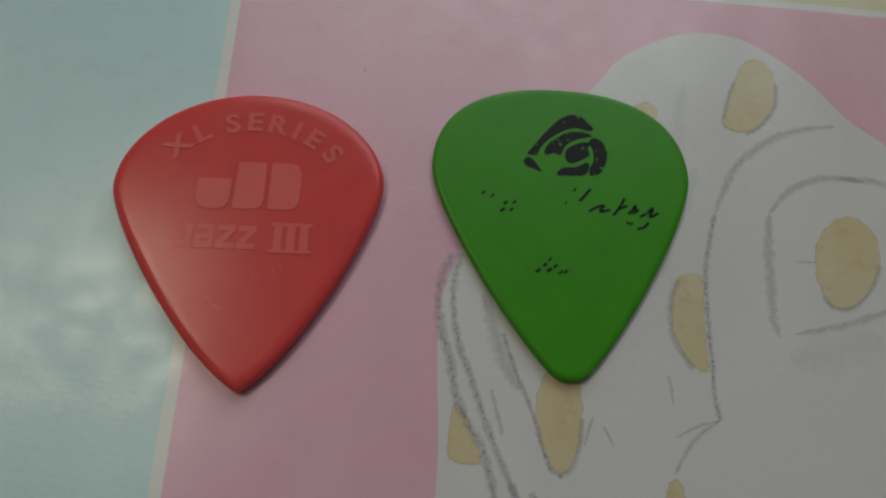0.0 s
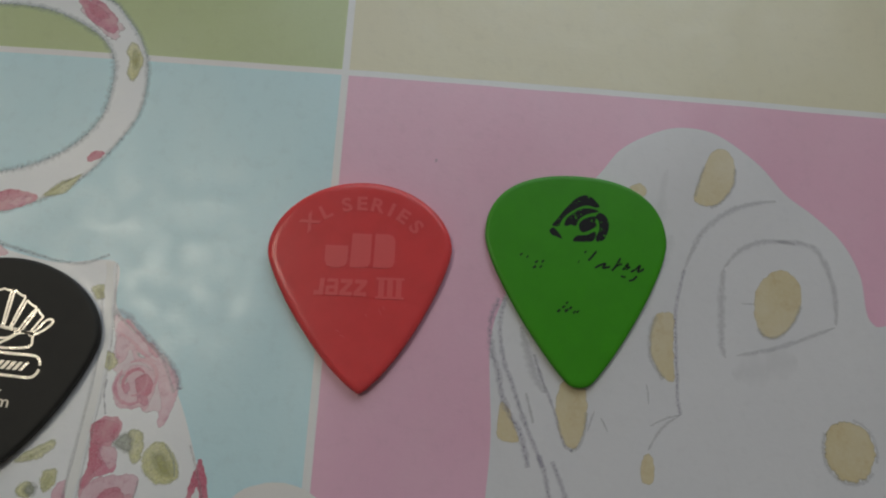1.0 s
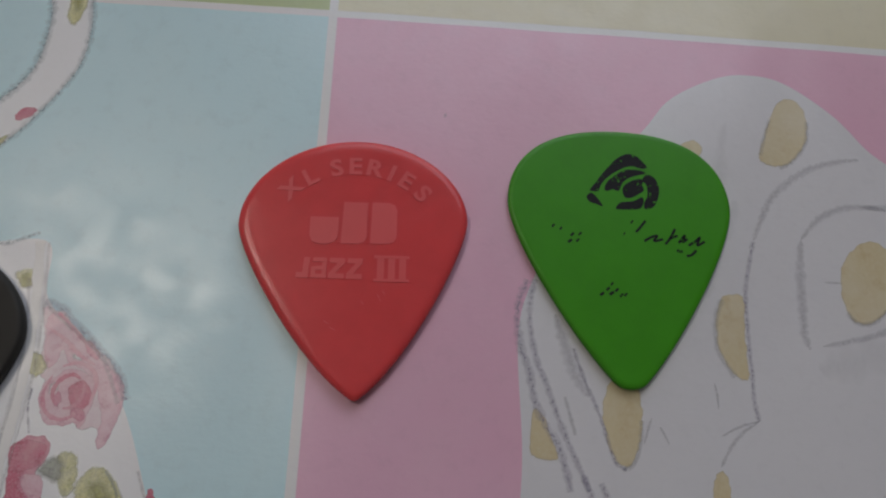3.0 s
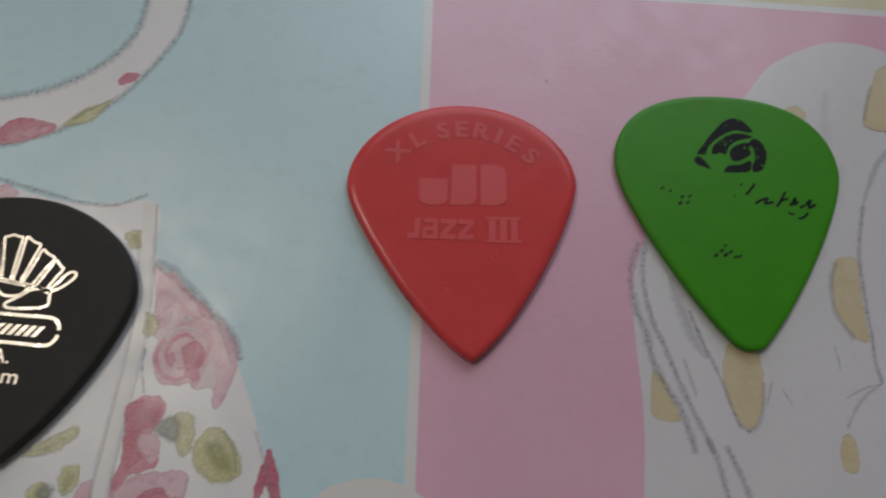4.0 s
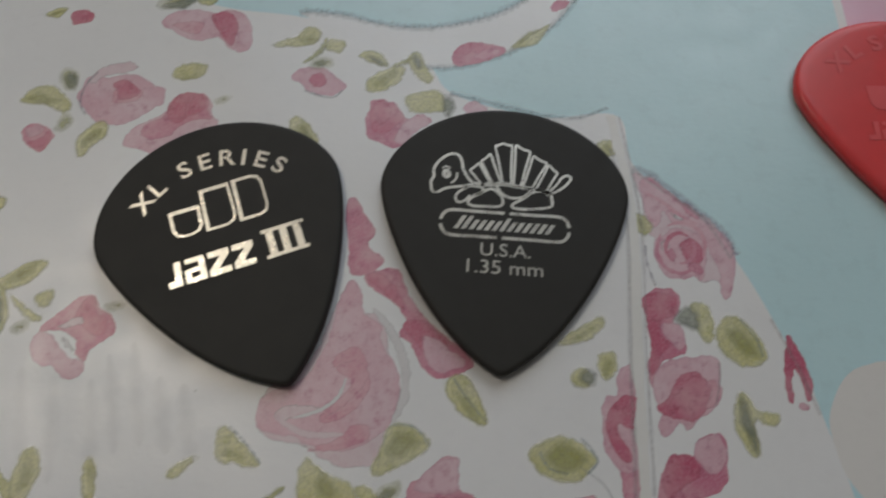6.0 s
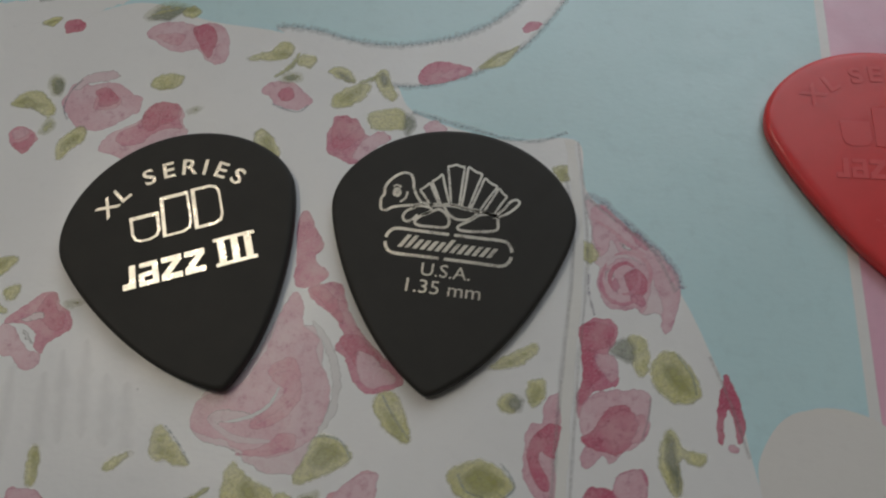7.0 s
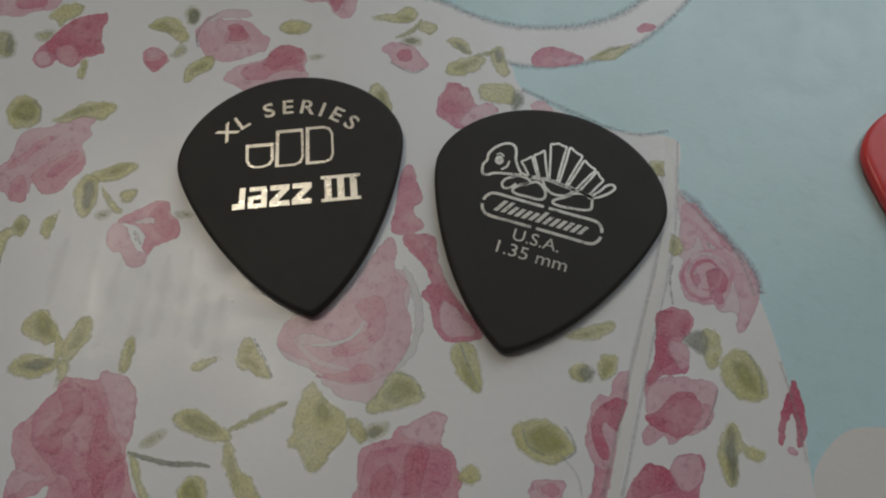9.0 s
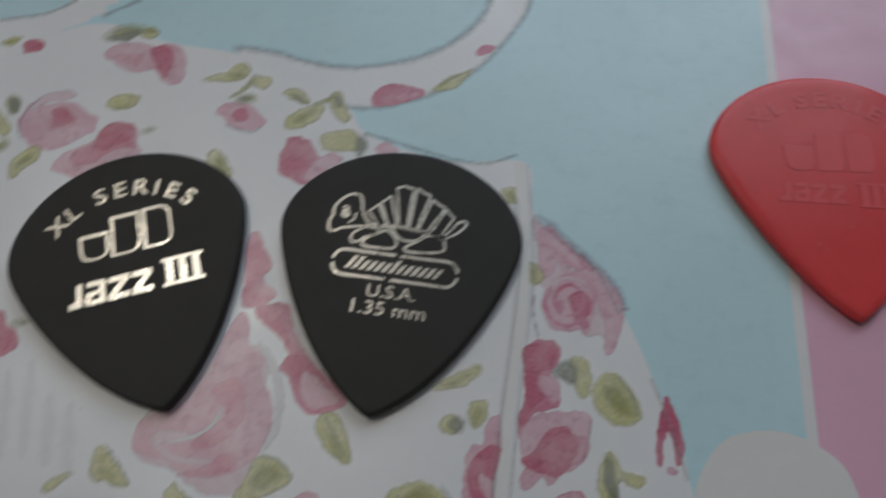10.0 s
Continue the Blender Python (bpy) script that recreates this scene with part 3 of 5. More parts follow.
wash("petal", "rosy", b, (-57.9, -60.4), (-56.5, -59.5), (-54.7, -60.4), (-54.8, -61.3), (-55.8, -62.8), (-57.2, -64.1), (-58.9, -65.4), (-59.2, -65.0), (-57.5, -63.2), (-56.5, -61.7))
wash("petal", "rosy", b, (-60.1, -67.9), (-58.3, -67.2), (-56.0, -65.7), (-54.4, -65.8), (-54.8, -67.1), (-57.7, -68.0))
wash("petal", "blush", b, (-63.5, -64.5), (-61.7, -63.7), (-58.9, -64.0), (-60.1, -65.0), (-62.8, -65.5))
b = wash("rose", "mid", cloth, (-55.9, -50.9), (-54.4, -50.2), (-52.3, -50.2), (-51.4, -52.2), (-50.0, -54.5), (-48.0, -56.6), (-45.6, -58.6), (-44.7, -60.0), (-46.6, -61.0), (-48.5, -61.2), (-50.0, -59.9), (-51.1, -57.7), (-52.3, -57.1), (-51.4, -55.6), (-52.4, -54.1), (-53.7, -53.1), (-55.2, -52.1))
wash("petal", "deep", b, (-55.7, -50.9), (-53.9, -50.5), (-51.9, -52.8), (-51.7, -54.4), (-53.0, -53.4))
wash("petal", "deep", b, (-51.7, -56.1), (-49.9, -55.4), (-47.3, -57.8), (-48.2, -59.1), (-50.0, -58.3))
wash("petal", "light", b, (-49.5, -56.9), (-46.8, -58.5), (-45.5, -59.8), (-47.9, -60.7), (-49.3, -59.7))
b = wash("rose", "mid", cloth, (-58.1, -43.2), (-57.1, -42.2), (-56.0, -43.9), (-54.8, -46.1), (-55.4, -47.6), (-53.7, -49.3), (-55.5, -51.0), (-57.2, -50.6), (-57.5, -48.0))
b = wash("rose", "light", cloth, (-65.2, -27.4), (-64.7, -26.4), (-63.8, -25.8), (-62.7, -25.9), (-61.3, -25.9), (-60.3, -26.8), (-59.4, -27.4), (-58.8, -28.2), (-59.4, -29.1), (-60.5, -29.7), (-61.7, -29.5), (-63.2, -29.1), (-64.0, -28.2))
wash("petal", "deep", b, (-63.2, -27.5), (-62.7, -26.8), (-61.8, -26.5), (-61.1, -27.3), (-61.1, -28.1), (-61.9, -28.7), (-62.7, -28.4))
b = wash("rose", "mid", cloth, (-56.4, -34.3), (-56.6, -32.7), (-56.2, -31.3), (-56.1, -30.3), (-55.2, -29.8), (-54.1, -30.0), (-53.3, -30.4), (-52.5, -31.6), (-51.8, -32.3), (-50.8, -31.8), (-49.5, -32.1), (-49.0, -32.8), (-50.5, -33.6), (-51.6, -34.7), (-52.6, -36.0), (-53.6, -36.2), (-54.8, -35.5), (-56.0, -35.0))
wash("petal", "deep", b, (-56.1, -33.0), (-56.1, -30.9), (-55.2, -30.0), (-53.7, -30.3), (-52.2, -32.0), (-52.7, -33.1), (-53.8, -34.0), (-54.7, -34.7), (-55.7, -34.1))
wash("petal", "light", b, (-53.3, -34.9), (-51.8, -32.5), (-50.2, -31.9), (-49.2, -32.7), (-51.0, -34.3), (-52.4, -35.8))
b = wash("rose", "light", cloth, (-45.7, -30.7), (-44.5, -29.8), (-43.3, -30.5), (-43.0, -31.1), (-45.1, -31.7))
b = wash("rose", "deep", cloth, (-47.1, -24.5), (-46.8, -23.3), (-46.0, -22.2), (-44.3, -21.7), (-42.5, -22.0), (-41.1, -22.3), (-40.8, -23.1), (-42.2, -24.0), (-44.1, -24.8), (-45.8, -25.2), (-46.7, -25.1))
wash("petal", "mid", b, (-44.6, -23.9), (-43.1, -22.8), (-41.4, -22.6), (-41.6, -23.3), (-43.5, -24.2))
b = wash("rose", "light", cloth, (-80.9, -20.0), (-79.8, -18.6), (-77.4, -18.0), (-74.8, -18.4), (-73.1, -17.9), (-71.1, -18.8), (-70.3, -20.9), (-70.1, -23.0), (-71.2, -24.1), (-72.8, -23.3), (-74.2, -22.0), (-76.5, -22.6), (-79.0, -21.5))
wash("petal", "deep", b, (-75.3, -19.1), (-73.8, -18.2), (-72.1, -19.3), (-71.9, -21.4), (-72.5, -23.2), (-73.8, -21.6))
wash("petal", "rosy", b, (-79.7, -20.3), (-77.7, -19.7), (-75.8, -20.0), (-76.5, -21.6), (-78.3, -21.2))
b = wash("rose", "blush", cloth, (-27.7, -38.5), (-26.4, -38.7), (-25.1, -39.0), (-23.3, -41.0), (-21.7, -42.3), (-20.1, -43.3), (-18.7, -45.0), (-17.7, -46.7), (-17.7, -48.7), (-18.0, -50.6), (-18.9, -52.8), (-19.5, -52.9), (-19.8, -51.1), (-20.8, -51.1), (-21.4, -51.5), (-22.3, -50.5), (-23.8, -50.9), (-25.0, -50.5), (-25.9, -49.2), (-26.2, -47.6), (-26.1, -46.5), (-26.8, -45.0), (-26.9, -42.3))
wash("petal", "light", b, (-26.9, -39.8), (-25.7, -39.1), (-24.0, -40.5), (-22.0, -42.4), (-20.6, -43.8), (-18.4, -45.6), (-17.6, -47.4), (-17.8, -49.6), (-18.4, -52.0), (-19.3, -53.0), (-19.8, -51.7), (-19.5, -50.1), (-20.2, -48.0), (-21.0, -46.2), (-22.3, -45.2), (-23.9, -44.3), (-24.6, -43.1), (-25.1, -44.6), (-25.9, -45.1), (-26.4, -43.6), (-26.8, -41.5))
wash("petal", "light", b, (-26.0, -46.9), (-24.9, -45.8), (-23.5, -45.0), (-21.7, -45.4), (-20.6, -46.8), (-20.7, -48.8), (-21.4, -50.9), (-22.2, -50.5), (-23.5, -50.8), (-25.0, -50.5), (-25.9, -49.1))
wash("petal", "gap", b, (-24.0, -42.9), (-22.8, -43.3), (-21.1, -44.6), (-22.4, -44.6), (-23.6, -44.2))
wash("petal", "blush", b, (-25.4, -46.7), (-24.0, -45.8), (-24.2, -47.1), (-25.0, -47.9))
wash("petal", "mid", b, (-24.7, -47.9), (-23.9, -47.0), (-23.8, -48.6), (-24.3, -49.4))
wash("petal", "deep", b, (-23.4, -46.9), (-21.9, -46.1), (-20.9, -47.2), (-20.9, -48.5), (-21.9, -49.4), (-22.8, -48.7))
wash("petal", "mid", b, (-22.8, -49.0), (-21.3, -49.0), (-21.3, -50.2), (-22.4, -49.9))
wash("petal", "mid", b, (-22.5, -41.7), (-20.8, -43.2), (-21.1, -44.2), (-22.2, -43.2))
b = wash("rose", "mid", cloth, (-27.5, -58.0), (-27.6, -55.0), (-27.8, -52.9), (-26.6, -51.9), (-24.8, -51.7), (-23.9, -52.8), (-24.1, -54.1), (-24.8, -55.2), (-24.0, -56.5), (-23.9, -58.3), (-25.4, -59.0), (-26.7, -59.6), (-27.3, -61.5), (-27.8, -61.9), (-28.0, -59.9))
wash("petal", "deep", b, (-27.8, -52.9), (-26.2, -52.1), (-24.6, -52.4), (-24.2, -53.8), (-25.3, -55.0), (-26.1, -55.2), (-26.3, -56.5), (-25.3, -57.5), (-26.3, -58.6), (-27.2, -60.3), (-27.7, -61.6), (-27.8, -59.6), (-27.4, -57.4), (-27.6, -55.0))
wash("petal", "light", b, (-26.1, -55.5), (-24.4, -55.4), (-23.9, -57.1), (-24.4, -58.1), (-25.3, -57.5), (-26.0, -56.7))
b = wash("rose", "light", cloth, (-27.7, -61.6), (-26.7, -59.6), (-24.8, -58.8), (-22.9, -58.7), (-21.6, -58.4), (-20.8, -59.2), (-21.0, -60.7), (-21.0, -62.4), (-22.0, -63.8), (-23.6, -64.8), (-24.5, -65.8), (-25.4, -65.2), (-26.1, -66.0), (-27.2, -66.5), (-27.6, -65.5), (-27.2, -64.0))
wash("petal", "deep", b, (-27.6, -63.6), (-26.3, -62.7), (-25.6, -61.4), (-24.7, -60.4), (-23.3, -60.2), (-22.3, -61.1), (-22.0, -61.8), (-22.6, -63.7), (-24.1, -65.1), (-25.2, -64.8), (-26.3, -64.6), (-27.2, -64.3))
wash("petal", "rosy", b, (-22.6, -61.3), (-21.5, -60.9), (-21.0, -62.4), (-22.1, -63.7), (-22.9, -63.8), (-22.1, -62.2))
b = wash("rose", "light", cloth, (-31.1, -60.7), (-30.1, -59.6), (-29.1, -59.9), (-29.1, -61.4), (-29.4, -63.2), (-29.2, -65.9), (-29.2, -69.2), (-29.8, -72.0), (-31.6, -72.7), (-31.2, -70.2), (-32.3, -68.4), (-32.8, -67.4), (-32.7, -65.7), (-32.8, -63.8), (-32.2, -62.8), (-31.1, -62.4))
wash("petal", "deep", b, (-32.5, -64.8), (-32.0, -63.8), (-30.5, -62.6), (-29.3, -62.6), (-29.1, -64.3), (-29.5, -65.7), (-30.3, -65.7), (-31.2, -65.3), (-31.2, -66.2), (-30.3, -67.9), (-30.2, -68.8), (-31.1, -68.7), (-31.9, -67.7), (-32.4, -66.2))
wash("petal", "rosy", b, (-31.6, -69.5), (-30.8, -69.6), (-29.7, -69.3), (-29.3, -70.3), (-30.6, -72.2), (-31.4, -72.5), (-31.3, -70.8))
b = wash("rose", "mid", cloth, (-27.9, -70.4), (-27.3, -69.0), (-26.7, -67.9), (-25.6, -67.8), (-24.5, -68.0), (-24.1, -66.8), (-23.1, -66.1), (-21.8, -66.0), (-21.1, -67.1), (-21.5, -68.8), (-21.6, -70.4), (-23.3, -71.6), (-27.9, -72.5))
wash("petal", "deep", b, (-27.7, -70.7), (-27.2, -69.1), (-26.5, -68.0), (-24.8, -68.1), (-24.0, -68.9), (-24.3, -70.0), (-26.0, -71.0), (-27.2, -72.1))
wash("petal", "light", b, (-24.4, -67.9), (-23.9, -66.6), (-22.1, -66.1), (-21.3, -67.2), (-21.7, -68.8), (-23.0, -69.7), (-23.8, -69.1))
b = wash("rose", "rosy", cloth, (-53.6, -73.9), (-53.1, -73.0), (-51.1, -71.9), (-50.8, -71.0), (-49.6, -70.1), (-48.7, -69.1), (-47.5, -68.3), (-46.3, -68.4), (-46.1, -69.8), (-46.2, -71.2), (-45.0, -71.6), (-44.1, -72.8), (-43.3, -73.9), (-43.3, -75.0), (-43.7, -76.6), (-52.0, -79.0), (-53.0, -76.4))
wash("petal", "mid", b, (-52.9, -74.3), (-51.3, -73.0), (-49.4, -72.0), (-48.0, -71.9), (-45.5, -71.8), (-44.5, -73.2), (-44.6, -75.3), (-45.7, -77.1), (-51.6, -78.7))
wash("petal", "deep", b, (-49.1, -72.8), (-48.0, -71.8), (-47.0, -72.2), (-46.9, -74.8), (-46.8, -77.2), (-47.8, -77.4), (-48.7, -75.3))
wash("petal", "deep", b, (-51.7, -75.6), (-50.4, -74.2), (-49.3, -76.0), (-49.9, -77.7), (-51.4, -77.6))
wash("petal", "light", b, (-50.4, -71.2), (-48.7, -69.2), (-46.3, -68.4), (-46.2, -70.1), (-46.4, -71.4), (-48.0, -71.7), (-49.5, -71.5))
b = wash("rose", "deep", cloth, (-13.8, -56.0), (-13.0, -57.2), (-12.3, -59.3), (-12.1, -61.2), (-12.4, -63.0), (-12.9, -62.8), (-13.2, -61.2), (-13.6, -59.9), (-13.9, -60.6), (-14.3, -63.2), (-14.8, -63.0), (-14.7, -60.5), (-14.4, -58.7), (-14.1, -57.5))
b = wash("rose", "light", cloth, (-13.8, -63.6), (-13.5, -63.0), (-12.9, -63.3), (-12.4, -63.8), (-13.2, -63.8))
stroke("faint", 1.7, (-87.5, -60.7), (-86.4, -65.7), (-85.3, -70.5))
stroke("faint", 1.7, (-84.3, -61.2), (-83.5, -66.3), (-82.8, -71.1))
stroke("faint", 1.7, (-80.8, -61.7), (-79.9, -66.6), (-79.0, -71.3))
stroke("faint", 1.7, (-79.5, -59.3), (-78.3, -64.3), (-77.4, -68.5))
stroke("faint", 1.7, (-77.4, -58.1), (-76.3, -63.1), (-75.2, -67.9))
stroke("faint", 1.7, (-74.5, -61.4), (-73.6, -65.0), (-72.8, -68.5))
stroke("faint", 1.7, (-72.2, -62.1), (-71.3, -65.7), (-70.4, -69.1))
stroke("faint", 1.7, (-91.1, -60.2), (-90.5, -64.2), (-89.6, -67.9))
stroke("violet", 1.1, (-27.4, -38.1), (-25.8, -38.6), (-23.3, -40.8), (-20.0, -43.8), (-18.4, -45.6), (-17.5, -48.0))
stroke("deep", 0.5, (-24.5, -48.5), (-24.8, -47.4), (-24.3, -46.2), (-23.2, -45.6), (-22.2, -46.0))
stroke("mid", 0.45, (-21.9, -46.4), (-21.7, -47.3), (-22.1, -48.3), (-22.8, -48.9), (-23.6, -49.0))
stroke("mid", 0.45, (-21.8, -49.4), (-23.5, -50.1), (-25.1, -49.4), (-25.7, -47.6), (-25.1, -45.7))
stroke("rosy", 0.5, (-24.3, -44.8), (-22.7, -44.4), (-21.2, -45.1), (-20.6, -46.7), (-21.0, -48.4))
stroke("rosy", 0.5, (-26.3, -41.0), (-24.6, -42.0), (-22.8, -43.6), (-21.0, -44.6))
stroke("mid", 0.5, (-25.8, -39.2), (-24.2, -40.6), (-22.3, -42.4))
stroke("blush", 0.7, (-63.4, -64.9), (-60.4, -66.5), (-56.8, -66.5))
stroke("gap", 0.5, (-61.6, -65.1), (-59.3, -64.4), (-57.6, -63.1), (-56.9, -61.3))
stroke("gap", 1.2, (-54.7, -54.3), (-52.6, -57.0), (-51.4, -59.9), (-51.4, -63.1), (-52.4, -65.4))
leaf(-40.4, -22.7, -35.2, -18.7, 1.0, "leaf")
b = wash("leaf", "halo", cloth, (-32.8, 1.3), (-32.1, 2.8), (-30.7, 1.7), (-29.8, -0.7), (-30.3, -3.1), (-31.1, -4.0), (-32.1, -2.5), (-32.1, -0.5))
wash("leaf_shade", "leaf", b, (-31.8, 1.6), (-30.6, 0.5), (-30.4, -2.1), (-31.5, -1.4))
leaf(-82.0, -17.7, -75.8, -15.5, 1.8, "sage")
leaf(-77.3, -16.5, -74.6, -16.3, 1.3, "leaf")
leaf(-94.5, -19.5, -91.9, -18.3, 0.9, "leaf")
b = wash("leaf", "halo", cloth, (-94.6, -31.1), (-93.6, -29.4), (-91.4, -29.0), (-90.4, -29.7), (-89.3, -30.6), (-88.7, -31.8), (-89.5, -32.7), (-91.4, -31.8), (-93.6, -31.7))
wash("leaf_shade", "leaf", b, (-94.1, -31.2), (-93.0, -30.0), (-91.2, -30.5), (-89.8, -31.0), (-91.5, -31.6), (-93.1, -31.5))
b = wash("leaf", "leaf", cloth, (-91.0, -28.3), (-90.8, -26.8), (-89.6, -26.7), (-88.7, -27.7), (-88.7, -29.3), (-89.6, -29.8))
wash("leaf_shade", "sage", b, (-90.3, -28.6), (-90.3, -27.4), (-89.4, -27.2), (-88.7, -28.2), (-88.8, -29.3), (-89.5, -29.5))
b = wash("leaf", "halo", cloth, (-87.1, -38.0), (-87.5, -36.1), (-86.8, -34.7), (-85.4, -33.5), (-84.3, -34.1), (-84.4, -35.6), (-85.4, -36.7), (-86.2, -38.0))
wash("leaf_shade", "leaf", b, (-86.8, -37.1), (-86.5, -35.5), (-85.4, -34.4), (-84.8, -35.1), (-85.7, -36.4))
wash("leaf", "leaf", cloth, (-90.1, -34.9), (-89.9, -33.5), (-89.3, -32.4), (-88.4, -33.1), (-88.3, -34.2), (-89.1, -35.0))
b = wash("leaf", "halo", cloth, (-78.7, -27.3), (-78.0, -26.0), (-76.5, -25.5), (-74.5, -25.9), (-75.1, -27.4), (-76.7, -28.1), (-78.0, -28.0))
wash("leaf_shade", "leaf", b, (-78.1, -27.3), (-76.6, -27.2), (-75.0, -26.5), (-75.8, -27.6), (-77.1, -28.0))
wash("leaf", "leaf", cloth, (-73.6, -30.6), (-72.7, -30.0), (-71.4, -29.9), (-72.1, -30.9), (-73.0, -31.2))
b = wash("leaf", "halo", cloth, (-68.0, -22.9), (-66.4, -21.9), (-65.1, -21.4), (-64.0, -20.1), (-62.8, -20.1), (-62.1, -21.4), (-62.9, -22.7), (-64.6, -23.1), (-66.4, -23.2))
wash("leaf_shade", "leaf", b, (-64.9, -22.1), (-63.3, -21.3), (-62.3, -22.0), (-63.6, -22.8))
wash("leaf", "halo", cloth, (-61.8, -23.1), (-61.6, -22.1), (-60.6, -21.7), (-59.4, -22.0), (-59.3, -23.2), (-60.0, -23.8), (-61.1, -23.7))
b = wash("leaf", "leaf", cloth, (-63.5, -25.6), (-62.4, -24.4), (-60.9, -24.5), (-60.4, -25.5), (-61.6, -26.0), (-62.7, -26.1))
wash("leaf_shade", "sage", b, (-63.0, -25.5), (-62.3, -24.9), (-61.0, -24.9), (-61.7, -25.7))
b = wash("leaf", "halo", cloth, (-57.8, -24.1), (-56.9, -23.2), (-55.4, -23.5), (-54.1, -24.9), (-54.5, -25.7), (-55.9, -25.2), (-57.0, -24.8))
wash("leaf_shade", "sage", b, (-57.1, -24.0), (-55.9, -24.0), (-54.3, -25.3), (-55.7, -25.2))
b = wash("leaf", "halo", cloth, (-56.7, -28.9), (-56.6, -27.3), (-55.4, -26.2), (-53.8, -25.4), (-52.4, -25.4), (-52.4, -26.8), (-53.5, -28.1), (-55.2, -29.1))
wash("leaf_shade", "leaf", b, (-56.0, -28.1), (-55.0, -26.6), (-53.1, -25.6), (-53.4, -27.0), (-54.9, -28.3))
b = wash("leaf", "halo", cloth, (-52.2, -24.7), (-51.8, -23.5), (-50.8, -23.2), (-50.2, -24.2), (-49.6, -25.8), (-48.9, -26.9), (-49.7, -27.8), (-51.0, -27.0), (-51.6, -25.9))
wash("leaf_shade", "sage", b, (-51.7, -24.0), (-50.8, -23.7), (-50.2, -25.7), (-51.1, -25.7))
b = wash("leaf", "halo", cloth, (-52.3, -30.3), (-52.2, -29.3), (-50.2, -28.7), (-48.5, -28.5), (-47.6, -29.6), (-47.5, -31.2), (-48.9, -31.6), (-50.6, -31.6), (-51.8, -31.5))
wash("leaf_shade", "sage", b, (-48.2, -29.3), (-47.0, -29.4), (-46.4, -30.9), (-47.1, -32.1), (-47.9, -31.7))
b = wash("leaf", "halo", cloth, (-64.8, -34.4), (-64.9, -32.9), (-64.1, -32.3), (-62.8, -33.0), (-61.6, -34.8), (-61.6, -36.0), (-62.6, -35.9), (-64.0, -35.0))
wash("leaf_shade", "leaf", b, (-64.2, -33.6), (-63.0, -33.3), (-61.8, -35.3), (-62.8, -35.5))
b = wash("leaf", "halo", cloth, (-105.4, -47.7), (-105.9, -46.2), (-105.2, -44.6), (-103.8, -44.4), (-102.1, -45.2), (-101.0, -47.0), (-101.4, -48.3), (-103.6, -49.1))
wash("leaf_shade", "leaf", b, (-104.8, -47.5), (-104.7, -45.5), (-103.3, -44.8), (-101.6, -46.7), (-102.5, -48.3))
b = wash("leaf", "halo", cloth, (-99.9, -47.1), (-98.8, -45.6), (-97.2, -43.7), (-94.9, -42.9), (-93.1, -42.9), (-93.0, -43.9), (-94.0, -45.6), (-96.2, -45.6), (-97.8, -46.8))
wash("leaf_shade", "leaf", b, (-99.3, -46.7), (-97.5, -44.4), (-93.8, -43.0), (-95.3, -44.5), (-97.4, -46.1))
b = wash("leaf", "leaf", cloth, (-110.9, -36.1), (-109.6, -37.2), (-108.5, -39.1), (-109.4, -40.3), (-111.5, -39.9), (-113.3, -36.7))
wash("leaf_shade", "sage", b, (-111.0, -36.6), (-109.7, -37.6), (-109.0, -39.3), (-110.1, -39.3))
wash("leaf", "leaf", cloth, (-107.7, -35.6), (-106.5, -34.7), (-105.4, -34.7), (-105.3, -36.1), (-106.3, -36.8), (-107.5, -36.6))
wash("leaf", "halo", cloth, (-107.1, -31.4), (-105.7, -30.1), (-103.8, -30.1), (-103.5, -31.5), (-104.6, -33.1), (-105.2, -34.2), (-106.4, -33.4), (-107.5, -32.9))
b = wash("leaf", "halo", cloth, (-100.3, -37.9), (-99.5, -37.7), (-98.9, -39.3), (-98.6, -40.7), (-99.8, -40.6), (-100.1, -39.2))
wash("leaf_shade", "leaf", b, (-100.1, -38.1), (-99.3, -38.3), (-98.7, -40.5), (-99.6, -39.5))
b = wash("leaf", "halo", cloth, (-92.5, -52.6), (-91.5, -51.6), (-89.4, -50.1), (-87.5, -49.8), (-87.3, -50.7), (-88.5, -52.2), (-89.8, -53.0), (-91.5, -53.1))
wash("leaf_shade", "leaf", b, (-91.4, -52.4), (-89.8, -50.7), (-87.9, -50.0), (-89.0, -51.9))
b = wash("leaf", "halo", cloth, (-92.5, -56.3), (-93.2, -53.5), (-92.2, -52.4), (-90.6, -53.2), (-89.8, -56.2), (-90.6, -57.8))
wash("leaf_shade", "sage", b, (-92.0, -55.1), (-92.4, -53.5), (-91.6, -53.0), (-90.7, -54.0), (-90.2, -56.3), (-90.7, -57.2))
wash("leaf", "halo", cloth, (-90.4, -53.6), (-89.4, -53.9), (-87.3, -55.3), (-86.5, -56.1), (-87.6, -56.3), (-89.1, -55.2))
wash("leaf", "halo", cloth, (-87.9, -54.0), (-87.3, -53.1), (-86.1, -52.8), (-85.9, -54.3), (-86.9, -55.0))
wash("leaf", "leaf", cloth, (-89.6, -57.0), (-88.7, -56.1), (-87.7, -56.1), (-87.8, -57.2), (-89.0, -57.5))
b = wash("leaf", "halo", cloth, (-94.6, -60.1), (-94.6, -58.7), (-93.9, -58.0), (-93.4, -57.3), (-93.1, -59.0), (-92.9, -61.0), (-93.8, -60.9))
wash("leaf_shade", "leaf", b, (-94.0, -59.6), (-93.8, -58.2), (-93.3, -58.3), (-93.2, -60.2))
